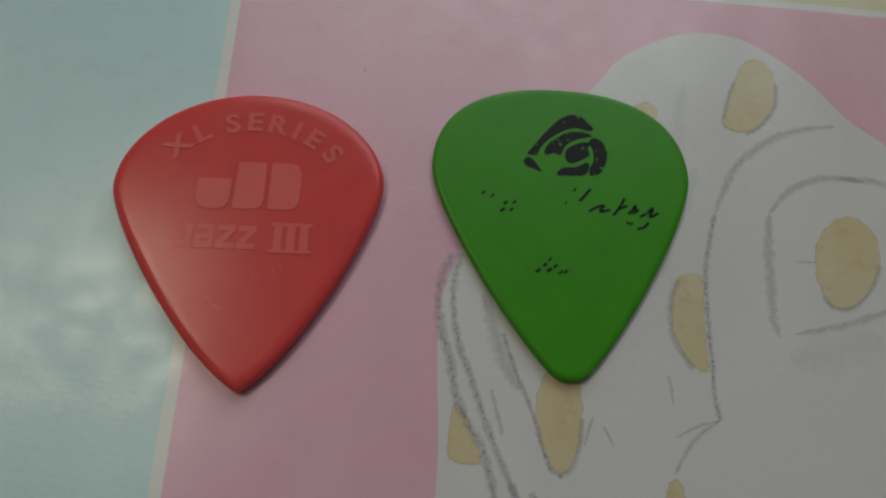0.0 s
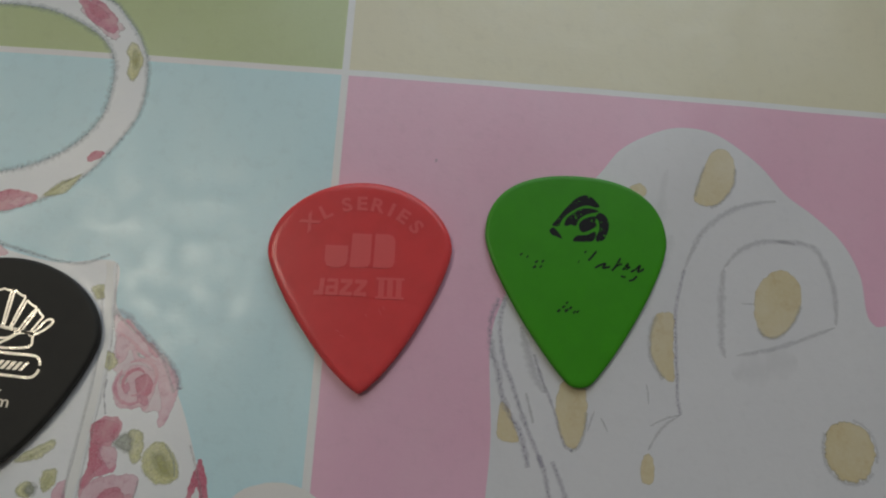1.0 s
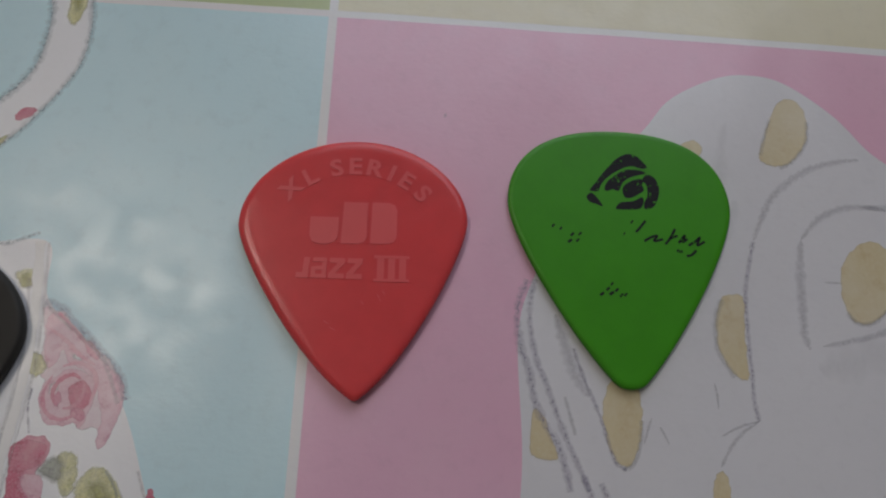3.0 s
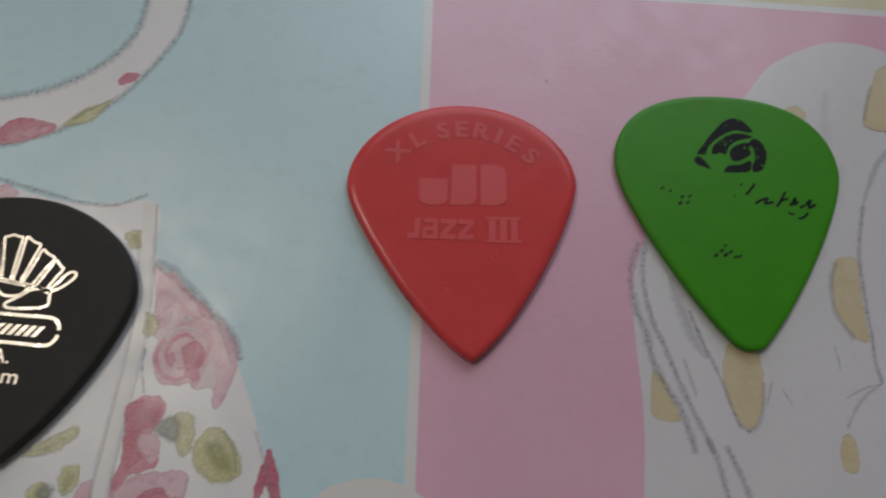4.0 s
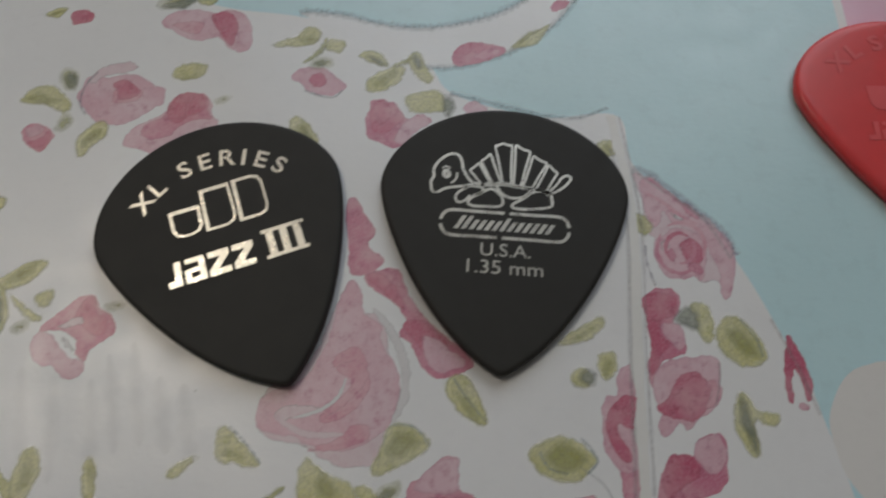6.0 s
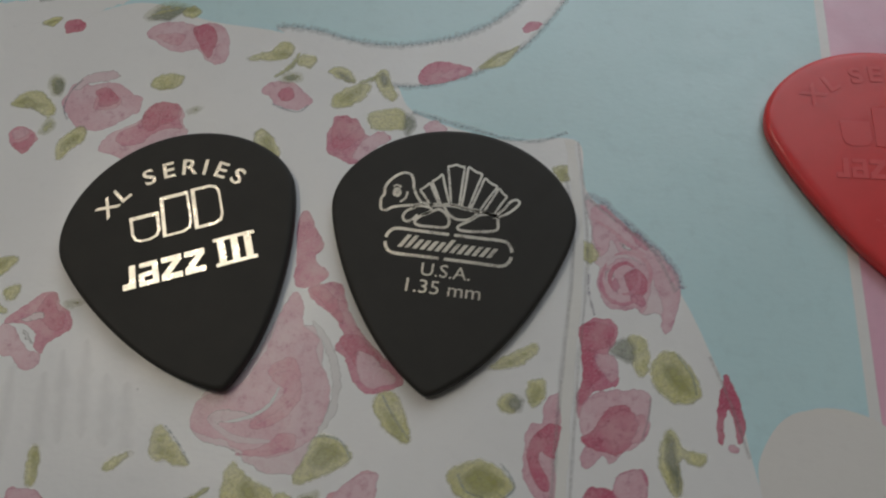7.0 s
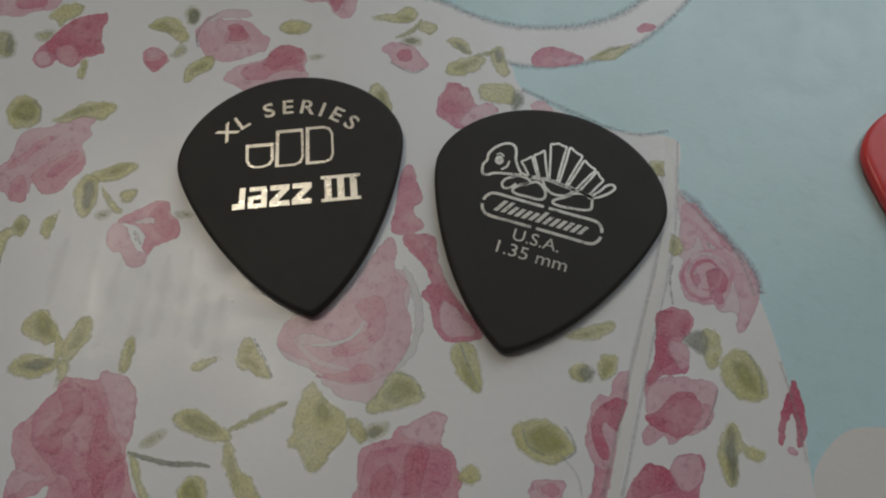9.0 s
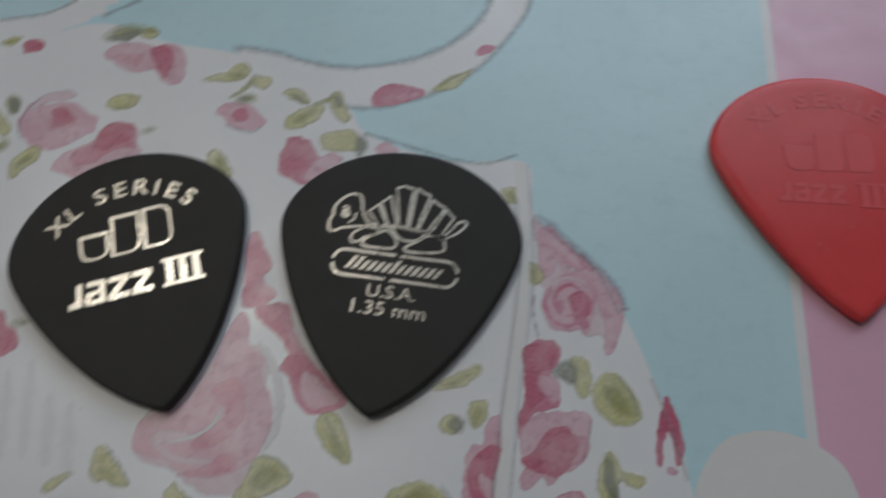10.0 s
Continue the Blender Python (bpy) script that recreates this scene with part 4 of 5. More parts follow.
b = wash("leaf", "halo", cloth, (-98.6, -62.8), (-98.5, -61.1), (-97.8, -60.5), (-97.7, -59.4), (-96.9, -58.9), (-95.8, -59.7), (-95.9, -61.5), (-97.1, -61.8), (-96.7, -65.1), (-97.5, -65.3))
wash("leaf_shade", "leaf", b, (-97.7, -60.7), (-97.2, -59.3), (-96.0, -59.9), (-96.3, -61.4))
wash("leaf", "leaf", cloth, (-81.1, -54.5), (-79.9, -53.9), (-78.6, -54.2), (-79.4, -55.0), (-80.5, -55.2))
b = wash("leaf", "halo", cloth, (-91.1, -71.1), (-91.0, -69.5), (-90.0, -68.3), (-88.4, -68.8), (-87.0, -70.4), (-87.0, -71.6), (-88.8, -71.8))
wash("leaf_shade", "leaf", b, (-90.0, -70.4), (-89.8, -68.7), (-88.2, -69.5), (-87.3, -71.2), (-88.8, -71.3))
b = wash("leaf", "halo", cloth, (-86.3, -71.4), (-86.0, -69.2), (-85.3, -67.9), (-84.3, -68.1), (-83.6, -69.5), (-83.9, -71.4), (-84.6, -72.9), (-85.5, -73.0))
wash("leaf_shade", "leaf", b, (-85.3, -71.9), (-85.4, -69.8), (-84.8, -68.8), (-84.2, -70.6))
b = wash("leaf", "halo", cloth, (-90.5, -75.2), (-89.8, -73.5), (-88.2, -72.9), (-85.7, -72.9), (-85.6, -74.0), (-87.3, -75.4), (-89.0, -75.6))
wash("leaf_shade", "sage", b, (-89.5, -74.5), (-88.0, -73.3), (-86.1, -73.2), (-87.3, -74.8))
wash("leaf", "halo", cloth, (-85.9, -73.1), (-85.3, -72.4), (-84.3, -73.3), (-84.4, -74.8), (-84.9, -75.8), (-85.2, -74.5))
b = wash("leaf", "halo", cloth, (-79.5, -72.4), (-80.0, -70.4), (-79.9, -68.8), (-79.0, -68.9), (-78.5, -70.6), (-78.6, -72.5))
wash("leaf_shade", "leaf", b, (-79.1, -71.7), (-79.6, -69.2), (-78.7, -70.1), (-78.7, -71.7))
wash("leaf", "halo", cloth, (-72.5, -70.6), (-72.3, -69.6), (-71.1, -68.8), (-69.6, -68.6), (-70.5, -69.6), (-71.6, -70.5))
b = wash("leaf", "halo", cloth, (-68.4, -68.6), (-68.6, -66.5), (-68.0, -65.8), (-66.8, -66.4), (-65.4, -67.8), (-64.1, -69.0), (-64.7, -69.7), (-66.4, -69.3), (-67.6, -69.3))
wash("leaf_shade", "leaf", b, (-68.0, -68.5), (-66.8, -68.8), (-64.8, -69.5), (-65.9, -68.4), (-67.3, -67.8))
b = wash("leaf", "halo", cloth, (-72.5, -75.5), (-71.4, -74.1), (-69.9, -74.0), (-68.1, -74.6), (-66.5, -75.1), (-65.8, -76.0), (-67.1, -76.6), (-69.1, -76.6), (-71.0, -76.3))
wash("leaf_shade", "leaf", b, (-71.3, -75.4), (-69.7, -74.4), (-66.9, -75.5), (-68.6, -76.3))
b = wash("leaf", "halo", cloth, (-66.5, -75.9), (-65.4, -76.4), (-64.1, -78.2), (-62.4, -78.9), (-60.8, -81.0), (-62.6, -81.5), (-65.0, -79.5), (-66.3, -77.7))
wash("leaf_shade", "leaf", b, (-66.3, -76.4), (-64.8, -77.9), (-63.6, -80.0), (-65.2, -78.8))
wash("leaf", "leaf", cloth, (-74.4, -78.8), (-74.0, -77.6), (-73.0, -76.6), (-72.2, -76.6), (-72.5, -77.7), (-73.5, -78.8))
wash("leaf", "halo", cloth, (-75.2, -79.5), (-73.8, -80.0), (-72.6, -81.5), (-71.4, -82.8), (-72.0, -83.4), (-73.6, -81.8))
b = wash("leaf", "halo", cloth, (-69.3, -81.7), (-68.8, -80.3), (-67.6, -79.7), (-66.3, -80.9), (-66.5, -82.8), (-68.3, -83.3))
wash("leaf_shade", "leaf", b, (-68.8, -81.2), (-67.9, -80.2), (-66.5, -81.8), (-67.8, -82.5))
b = wash("leaf", "halo", cloth, (-60.9, -71.9), (-60.8, -69.6), (-60.0, -68.5), (-58.5, -69.6), (-56.8, -70.3), (-55.3, -71.3), (-55.2, -73.2), (-56.0, -74.5), (-56.5, -76.3), (-57.7, -77.1), (-59.4, -75.4), (-60.6, -75.2), (-60.6, -73.5))
wash("leaf_shade", "leaf", b, (-59.3, -70.6), (-58.4, -69.8), (-57.1, -71.2), (-57.5, -72.5), (-58.6, -71.9))
wash("leaf", "halo", cloth, (-55.8, -71.1), (-54.5, -70.9), (-53.2, -72.2), (-53.5, -73.2), (-55.0, -72.6))
b = wash("leaf", "leaf", cloth, (-54.1, -72.4), (-53.2, -71.0), (-51.4, -70.4), (-51.6, -71.7), (-52.8, -72.8))
wash("leaf_shade", "sage", b, (-53.6, -72.2), (-52.7, -71.2), (-51.8, -71.3), (-52.6, -72.4))
b = wash("leaf", "halo", cloth, (-54.4, -69.7), (-53.5, -67.7), (-53.1, -66.1), (-52.1, -65.3), (-50.6, -65.5), (-49.1, -66.6), (-48.9, -67.7), (-50.5, -68.9), (-52.3, -69.7), (-53.6, -70.3))
wash("leaf_shade", "leaf", b, (-52.9, -68.2), (-51.9, -66.1), (-49.7, -67.0), (-51.5, -68.6))
b = wash("leaf", "halo", cloth, (-47.6, -62.3), (-47.3, -61.0), (-46.3, -60.6), (-44.9, -61.3), (-43.8, -63.4), (-43.4, -65.1), (-44.1, -65.7), (-45.5, -65.0), (-46.5, -64.1))
wash("leaf_shade", "leaf", b, (-46.8, -62.3), (-45.6, -63.0), (-43.8, -65.2), (-45.2, -64.9))
b = wash("leaf", "halo", cloth, (-39.9, -68.2), (-39.2, -67.2), (-37.4, -66.4), (-35.7, -66.5), (-34.1, -67.5), (-33.4, -68.7), (-34.3, -69.7), (-35.5, -70.6), (-37.4, -70.5), (-39.0, -69.6))
wash("leaf_shade", "leaf", b, (-38.5, -68.1), (-36.8, -66.9), (-34.5, -68.3), (-35.7, -69.7), (-37.3, -69.6))
b = wash("leaf", "halo", cloth, (-35.7, -61.1), (-35.1, -60.0), (-33.7, -60.1), (-33.6, -61.8), (-35.0, -62.0))
wash("leaf_shade", "sage", b, (-34.8, -60.9), (-33.8, -60.0), (-32.9, -60.6), (-33.1, -61.8), (-34.2, -61.6))
b = wash("leaf", "halo", cloth, (-32.9, -60.0), (-32.6, -58.7), (-31.5, -58.2), (-30.7, -58.9), (-31.0, -60.4), (-32.1, -61.2))
wash("leaf_shade", "leaf", b, (-32.5, -60.2), (-32.0, -58.8), (-31.2, -59.6), (-31.8, -60.8))
b = wash("leaf", "halo", cloth, (-36.6, -57.5), (-34.5, -56.0), (-31.9, -54.7), (-31.9, -56.1), (-33.7, -57.4), (-36.0, -58.0))
wash("leaf_shade", "leaf", b, (-35.5, -57.3), (-33.3, -56.0), (-32.6, -56.1), (-34.3, -57.2))
b = wash("leaf", "halo", cloth, (-23.2, -53.7), (-21.8, -53.1), (-21.0, -53.9), (-20.8, -56.3), (-21.6, -57.5), (-22.5, -56.7))
wash("leaf_shade", "sage", b, (-25.0, -55.1), (-24.0, -53.8), (-22.8, -53.5), (-22.2, -54.5), (-22.2, -56.1), (-23.0, -56.3), (-24.1, -55.6))
b = wash("leaf", "halo", cloth, (-21.0, -56.4), (-19.9, -54.7), (-18.2, -54.6), (-16.6, -56.4), (-15.9, -58.3), (-16.7, -59.5), (-18.6, -59.7), (-19.9, -59.0), (-20.7, -58.0))
wash("leaf_shade", "leaf", b, (-19.9, -56.1), (-18.3, -55.8), (-16.6, -58.6), (-18.1, -58.7), (-19.2, -57.7))
b = wash("leaf", "halo", cloth, (-20.4, -64.8), (-19.7, -62.5), (-19.0, -61.8), (-18.2, -63.1), (-17.2, -63.8), (-15.7, -64.1), (-16.2, -65.3), (-17.6, -65.2), (-18.2, -64.8), (-18.1, -67.7), (-18.9, -68.2), (-19.8, -66.8))
wash("leaf_shade", "sage", b, (-19.8, -64.6), (-19.2, -62.4), (-18.4, -64.3), (-18.2, -67.5), (-18.8, -67.9), (-19.4, -66.1))
b = wash("leaf", "halo", cloth, (-31.3, -35.0), (-30.1, -34.4), (-29.1, -34.8), (-29.0, -36.6), (-30.1, -36.7), (-30.8, -36.0))
wash("leaf_shade", "leaf", b, (-30.6, -35.2), (-29.6, -34.9), (-29.5, -36.4), (-30.3, -36.1))
b = wash("leaf", "halo", cloth, (-28.6, -44.5), (-27.7, -43.4), (-26.6, -43.6), (-25.8, -44.8), (-26.7, -46.2), (-27.7, -45.6))
wash("leaf_shade", "leaf", b, (-27.8, -43.9), (-26.6, -44.2), (-26.6, -45.7), (-27.4, -45.2))
wash("leaf", "halo", cloth, (-44.0, -73.6), (-43.1, -72.3), (-42.1, -72.5), (-41.7, -73.5), (-42.6, -74.3), (-43.6, -74.1))
stroke("leaf", 0.9, (-64.0, -25.3), (-62.8, -24.3), (-62.0, -23.2), (-61.5, -21.6))
stroke("leaf", 1.1, (-66.5, -75.2), (-64.9, -73.8), (-63.6, -72.6), (-61.8, -71.1))
stroke("sage", 0.6, (-75.2, -79.5), (-73.7, -79.6), (-70.8, -79.5), (-68.2, -78.9), (-66.9, -78.8))
stroke("halo", 0.9, (-86.0, -73.2), (-86.4, -71.5), (-87.4, -70.2))
stroke("leaf", 0.8, (-53.8, -25.4), (-52.5, -24.9), (-51.6, -24.1))
stroke("slate", 0.35, (-34.9, -66.6), (-34.0, -67.5), (-33.5, -68.7), (-34.5, -69.8))
stroke("slate", 0.3, (-38.8, -67.9), (-37.9, -69.3), (-36.2, -69.8))
stroke("slate", 0.35, (-46.7, -61.2), (-45.7, -62.7), (-43.7, -65.2))
stroke("slate", 0.35, (-18.2, -54.9), (-16.9, -56.8), (-16.5, -58.7))
stroke("slate", 0.3, (-103.1, -45.0), (-101.8, -45.9), (-101.0, -47.6))
stroke("slate", 0.3, (-67.3, -65.9), (-65.3, -67.8), (-64.2, -69.2))
stroke("slate", 0.3, (-52.3, -65.6), (-50.2, -65.8), (-49.0, -67.4))
stroke("violet", 0.3, (-63.6, -29.0), (-61.6, -29.7), (-60.2, -29.8), (-59.3, -28.9))
stroke("violet", 0.3, (-87.1, -32.8), (-88.0, -31.2), (-87.8, -29.0), (-86.8, -27.2))
stroke("violet", 0.3, (-26.9, -47.1), (-26.9, -49.1), (-26.3, -51.5))
stroke("violet", 0.8, (29.5, -54.1), (30.2, -55.9), (30.8, -58.9), (31.4, -61.5), (31.7, -64.1))
stroke("violet", 0.8, (31.3, -54.8), (32.4, -57.5), (33.5, -60.7), (34.4, -63.6))
stroke("strap", 1.19, (-29.2, -31.4), (-28.0, -44.0), (-28.8, -58.4), (-29.2, -67.6), (-29.4, -72.4))
stroke("soft", 0.29, (-21.8, -63.5), (-21.1, -61.1), (-20.9, -59.3))
stroke("soft", 0.25, (-35.2, -69.1), (-33.0, -70.7), (-32.1, -72.6))
spot(71.3, -51.8, 7.5, 8.6, -7.1)
stroke("grey", 1.08, (63.8, -22.9), (69.6, -23.6), (71.8, -29.4), (71.5, -34.9))
stroke("grey", 0.84, (56.8, -39.8), (63.1, -38.3), (71.4, -35.1))
stroke("faint", 2.25, (48.5, -12.6), (46.3, -23.3), (44.2, -34.9))
dot((52.2, -16.9), (53.1, -14.4), (54.0, -12.2), (55.2, -9.7), (56.6, -8.7), (58.0, -9.1), (58.9, -10.7), (58.9, -12.9), (58.2, -15.0), (56.5, -17.3), (54.5, -18.2), (53.0, -18.0))
dot((42.8, -15.9), (44.0, -15.1), (45.1, -15.4), (45.3, -16.7), (43.9, -17.5))
dot((59.8, -32.7), (60.5, -30.2), (62.0, -28.3), (64.3, -27.1), (66.0, -27.8), (67.1, -29.9), (66.5, -32.9), (65.1, -35.3), (63.1, -36.9), (61.4, -37.1), (60.2, -35.9))
dot((45.9, -34.6), (47.2, -34.1), (48.5, -34.5), (48.2, -38.4), (48.2, -40.6), (48.1, -43.3), (47.7, -43.9), (46.5, -43.4), (45.5, -41.8), (44.9, -40.2), (44.8, -38.6), (45.1, -36.3))
dot((31.6, -47.5), (32.2, -45.5), (33.3, -43.9), (34.8, -43.6), (35.8, -45.4), (36.1, -47.9), (35.6, -50.8), (34.8, -52.7), (33.7, -53.3), (32.8, -52.5), (32.1, -50.4))
dot((42.8, -55.2), (43.2, -53.9), (44.0, -53.2), (44.6, -53.8), (44.8, -55.2), (44.4, -57.0), (43.1, -57.0))
dot((23.9, -51.2), (24.3, -47.8), (25.1, -47.5), (26.1, -49.7), (26.6, -51.1), (27.1, -52.3), (25.9, -52.8), (24.2, -52.2))
stroke("violet", 1.0, (24.0, -33.5), (23.1, -35.8), (22.8, -38.0), (23.1, -40.7), (24.0, -43.6), (24.5, -46.3), (25.6, -49.0), (26.9, -51.1), (27.8, -53.9), (28.1, -55.7))
stroke("violet", 0.8, (24.8, -33.4), (24.3, -35.7), (24.2, -38.5), (24.8, -42.2), (25.8, -44.8), (26.8, -47.7), (28.1, -51.1), (29.3, -53.8), (30.0, -55.6))
stroke("grey", 1.6, (27.0, -37.3), (27.8, -40.0), (28.6, -42.6), (29.4, -44.6), (30.5, -46.1))
stroke("violet", 0.5, (28.9, -41.0), (29.9, -44.1), (30.9, -46.6), (31.6, -48.5), (32.3, -50.9), (33.0, -52.8), (34.0, -53.4))
stroke("violet", 0.62, (50.3, -27.8), (49.4, -30.9), (48.7, -33.9), (48.5, -37.3), (48.4, -40.6), (48.4, -43.3), (48.3, -45.9), (48.6, -48.1))
stroke("grey", 1.1, (50.3, -27.8), (51.5, -25.2), (53.0, -22.5), (55.1, -20.4), (57.5, -18.7), (59.8, -17.7), (62.4, -17.0), (64.7, -16.7))
stroke("grey", 1.3, (56.0, -27.4), (55.6, -29.9), (55.2, -33.5), (55.0, -36.4), (54.9, -38.7), (55.3, -40.2))
stroke("grey", 1.0, (56.0, -27.4), (57.7, -25.4), (59.4, -24.1), (62.0, -23.1), (64.5, -22.9), (66.9, -23.2))
stroke("grey", 0.55, (48.6, -48.1), (46.6, -49.4), (45.2, -50.9), (44.0, -52.9))
stroke("grey", 0.4, (48.6, -48.1), (46.5, -48.7), (44.3, -49.8))
stroke("grey", 0.3, (58.1, -32.4), (59.0, -32.4), (60.2, -32.4))
stroke("grey", 0.35, (44.1, -44.2), (44.3, -45.5), (44.3, -47.0))
stroke("grey", 0.35, (37.8, -49.0), (38.2, -49.7), (38.7, -50.8))
stroke("grey", 0.35, (37.0, -48.1), (36.5, -49.3), (36.0, -50.8))
stroke("faint", 4.0, (56.0, -42.4), (60.6, -41.4), (65.4, -39.8))
stroke("faint", 2.0, (48.8, -22.8), (47.7, -25.4), (46.8, -28.0))
stroke("soft", 0.5, (27.8, -46.2), (28.3, -48.1), (28.8, -50.1))
stroke("soft", 0.6, (54.2, -11.8), (53.2, -14.4), (52.5, -16.7))
stroke("soft", 0.6, (58.9, -11.8), (58.4, -14.7), (56.4, -17.3), (54.7, -18.3))
stroke("soft", 0.7, (45.9, -34.9), (45.1, -36.6), (44.8, -38.6), (44.9, -40.8), (46.5, -43.5))
stroke("soft", 0.6, (60.2, -35.9), (61.4, -37.1), (63.4, -36.7), (65.5, -34.7), (66.7, -32.3))
stroke("soft", 0.6, (35.9, -48.4), (35.6, -50.8), (34.8, -52.8), (33.6, -53.4))
stroke("slate", 0.80, (-47.2, -28.9), (-42.1, -30.2), (-36.8, -31.6))
stroke("slate", 0.64, (-36.8, -31.6), (-32.9, -31.8), (-29.5, -30.4))
stroke("slate", 0.83, (-95.8, -15.8), (-90.2, -14.4), (-86.6, -11.9))
stroke("slate", 0.98, (-82.8, -14.4), (-78.5, -11.3))
stroke("soft", 0.56, (-29.5, -35.6), (-28.6, -44.8), (-29.5, -58.6), (-30.0, -68.3), (-30.3, -72.2))
stroke("soft", 0.44, (-28.3, -31.5), (-27.1, -44.4), (-27.9, -58.1), (-28.3, -67.4), (-28.5, -71.7))
stroke("soft", 0.54, (-26.9, -38.7), (-23.1, -41.6), (-20.3, -44.1), (-18.1, -48.4))
stroke("soft", 0.42, (-15.1, -54.8), (-13.4, -59.1), (-11.9, -64.2))

# Lint and specks of dirt on the cloth.
for x, y, r in ((14.3, -13.5, 0.42), (-63.1, -58.4, 0.22), (-70.9, -62.7, 0.2)):
    patch("speck", blob(x, y, r * 1.6, r, 30 * x, 0.3, seed(), 12), "violet", cloth)

# ---- the picks ----
REST = (LIFT[0] + 0.004) * MM


def bezier(a, b, c, e, n):
    res = []
    for k in range(n):
        u = k / n
        res.append(tuple((1 - u) ** 3 * a[q] + 3 * (1 - u) ** 2 * u * b[q] + 3 * (1 - u) * u * u * c[q] + u ** 3 * e[q] for q in (0, 1)))
    return res


def pick_outline(width, length, shoulder, widest, belly, tip):
    """Half of a pick from the crown over the shoulder to the tip, mirrored; in millimetres, crown at the origin."""
    run = ((tip[0] - belly[1]) * 0.75 * (1 - tip[1]) / (tip[1] - belly[2]), -0.75 * (1 - tip[1]))
    end = (tip[0], -tip[1])
    ahead = (end[0] + run[0], end[1] + run[1])
    half = bezier((0, 0), (shoulder[0], 0), (0.5, -shoulder[1]), (0.5, -widest), 24)
    half += bezier((0.5, -widest), (0.5, -belly[0]), (belly[1], -belly[2]), end, 30)
    half += bezier(end, ahead, (max(ahead[0], 0.0) * 0.5, -1), (0, -1), 8) + [(0, -1)]
    pts = half + [(-x, y) for x, y in half[-2:0:-1]]
    return [(x * width, y * length) for x, y in pts]


def turned(x, y, about, degrees):
    c, s = math.cos(radians(degrees)), math.sin(radians(degrees))
    return about[0] + (x - about[0]) * c - (y - about[1]) * s, about[1] + (x - about[0]) * s + (y - about[1]) * c


def pick(label, mat, outline, thick, edge, place, angle, seat=None):
    """A guitar pick lying on the cloth: a plate with a rounded edge of that width. seat: where the plate lies, if its print sits askew on it."""
    if seat:
        off = turned(seat[0] - place[0], seat[1] - place[1], (0, 0), -angle)
        outline = [(x + off[0], y + off[1]) for x, y in (turned(*p, (0, 0), seat[2] - angle) for p in outline)]
    n = len(outline)
    cx, cy = sum(p[0] for p in outline) / n, sum(p[1] for p in outline) / n
    verts, faces = [], []
    rings = [(0.55, 0.0), (0.18, 0.10), (0.02, 0.34), (0.0, 0.52), (0.05, 0.70), (0.22, 0.86), (0.55, 0.955), (1.0, 0.99), (1.5, 1.0)]
    for inset, h in rings:
        for x, y in outline:
            r = math.hypot(x - cx, y - cy)
            s = 1 - inset * edge / r
            verts.append(((cx + (x - cx) * s) * MM, (cy + (y - cy) * s) * MM, h * thick * MM))
    for k in range(len(rings) - 1):
        for i in range(n):
            q = (i + 1) % n
            faces.append((k * n + q, k * n + i, (k + 1) * n + i, (k + 1) * n + q))
    faces += [tuple(range(n)), tuple(reversed(range((len(rings) - 1) * n, len(rings) * n)))]
    me = bpy.data.meshes.new("body")
    me.from_pydata(verts, [], faces)
    bm = bmesh.new()
    bm.from_mesh(me)
    bmesh.ops.recalc_face_normals(bm, faces=bm.faces[:])
    bm.to_mesh(me)
    bm.free()
    me.polygons.foreach_set("use_smooth", [len(p.vertices) == 4 for p in me.polygons])
    ob = tagged(new("guitar_pick"), label, "guitar pick", "guitar picks on the cloth")
    ob.matrix_world = pose(place[0] * MM, place[1] * MM, REST, 0, 0, angle)
    linked("body", me, mat, ob)
    return ob


def letters(text, bold=0.0):
    """The flat mesh of a word in the built-in font, as vertices (in ems) and faces."""
    data = bpy.data.curves.new("word", "FONT")
    data.body, data.size, data.offset, data.resolution_u = text, 1.0, bold, 4
    ob = new("word", data)
    me = bpy.data.meshes.new_from_object(ob.evaluated_get(bpy.context.evaluated_depsgraph_get()))
    verts, faces = [tuple(v.co) for v in me.vertices], [tuple(p.vertices) for p in me.polygons]
    bpy.data.objects.remove(ob)
    bpy.data.meshes.remove(me)
    return verts, faces


FIT = {"guitar_pick": 0.983, "guitar_pick.001": 0.975, "guitar_pick.002": 0.977, "guitar_pick.003": 0.99}


def raised(name, verts, faces, mat, parent, z, height, label=""):
    """Flat shapes (millimetres) made into a relief of that height on a face at z."""
    bm = bmesh.new()
    k = FIT.get(parent.name, 1.0) * MM
    vs = [bm.verts.new((x * k, y * k, z * MM)) for x, y in verts]
    made = []
    for f in faces:
        try:
            made.append(bm.faces.new([vs[i] for i in f]))
        except ValueError:
            continue
    res = bmesh.ops.extrude_face_region(bm, geom=made)
    for v in res["geom"]:
        if isinstance(v, bmesh.types.BMVert):
            v.co.z += height * MM
    bmesh.ops.recalc_face_normals(bm, faces=bm.faces[:])
    return part(name, bm, mat, parent, label)


def word(parent, text, x0, x1, y0, y1, mat, z, height, bold=0.0, turn=0.0, about=(0, 0), slant=0.0, label=""):
    """A word stretched into a box, as one relief."""
    verts, faces = letters(text, bold)
    ax, bx = min(v[0] for v in verts), max(v[0] for v in verts)
    ay, by = min(v[1] for v in verts), max(v[1] for v in verts)
    flat = []
    for x, y, _ in verts:
        v = y0 + (y - ay) / (by - ay) * (y1 - y0)
        flat.append(turned(x0 + (x - ax) / (bx - ax) * (x1 - x0) + slant * (v - y0), v, about, turn))
    return raised("lettering", flat, faces, mat, parent, z, height, label)


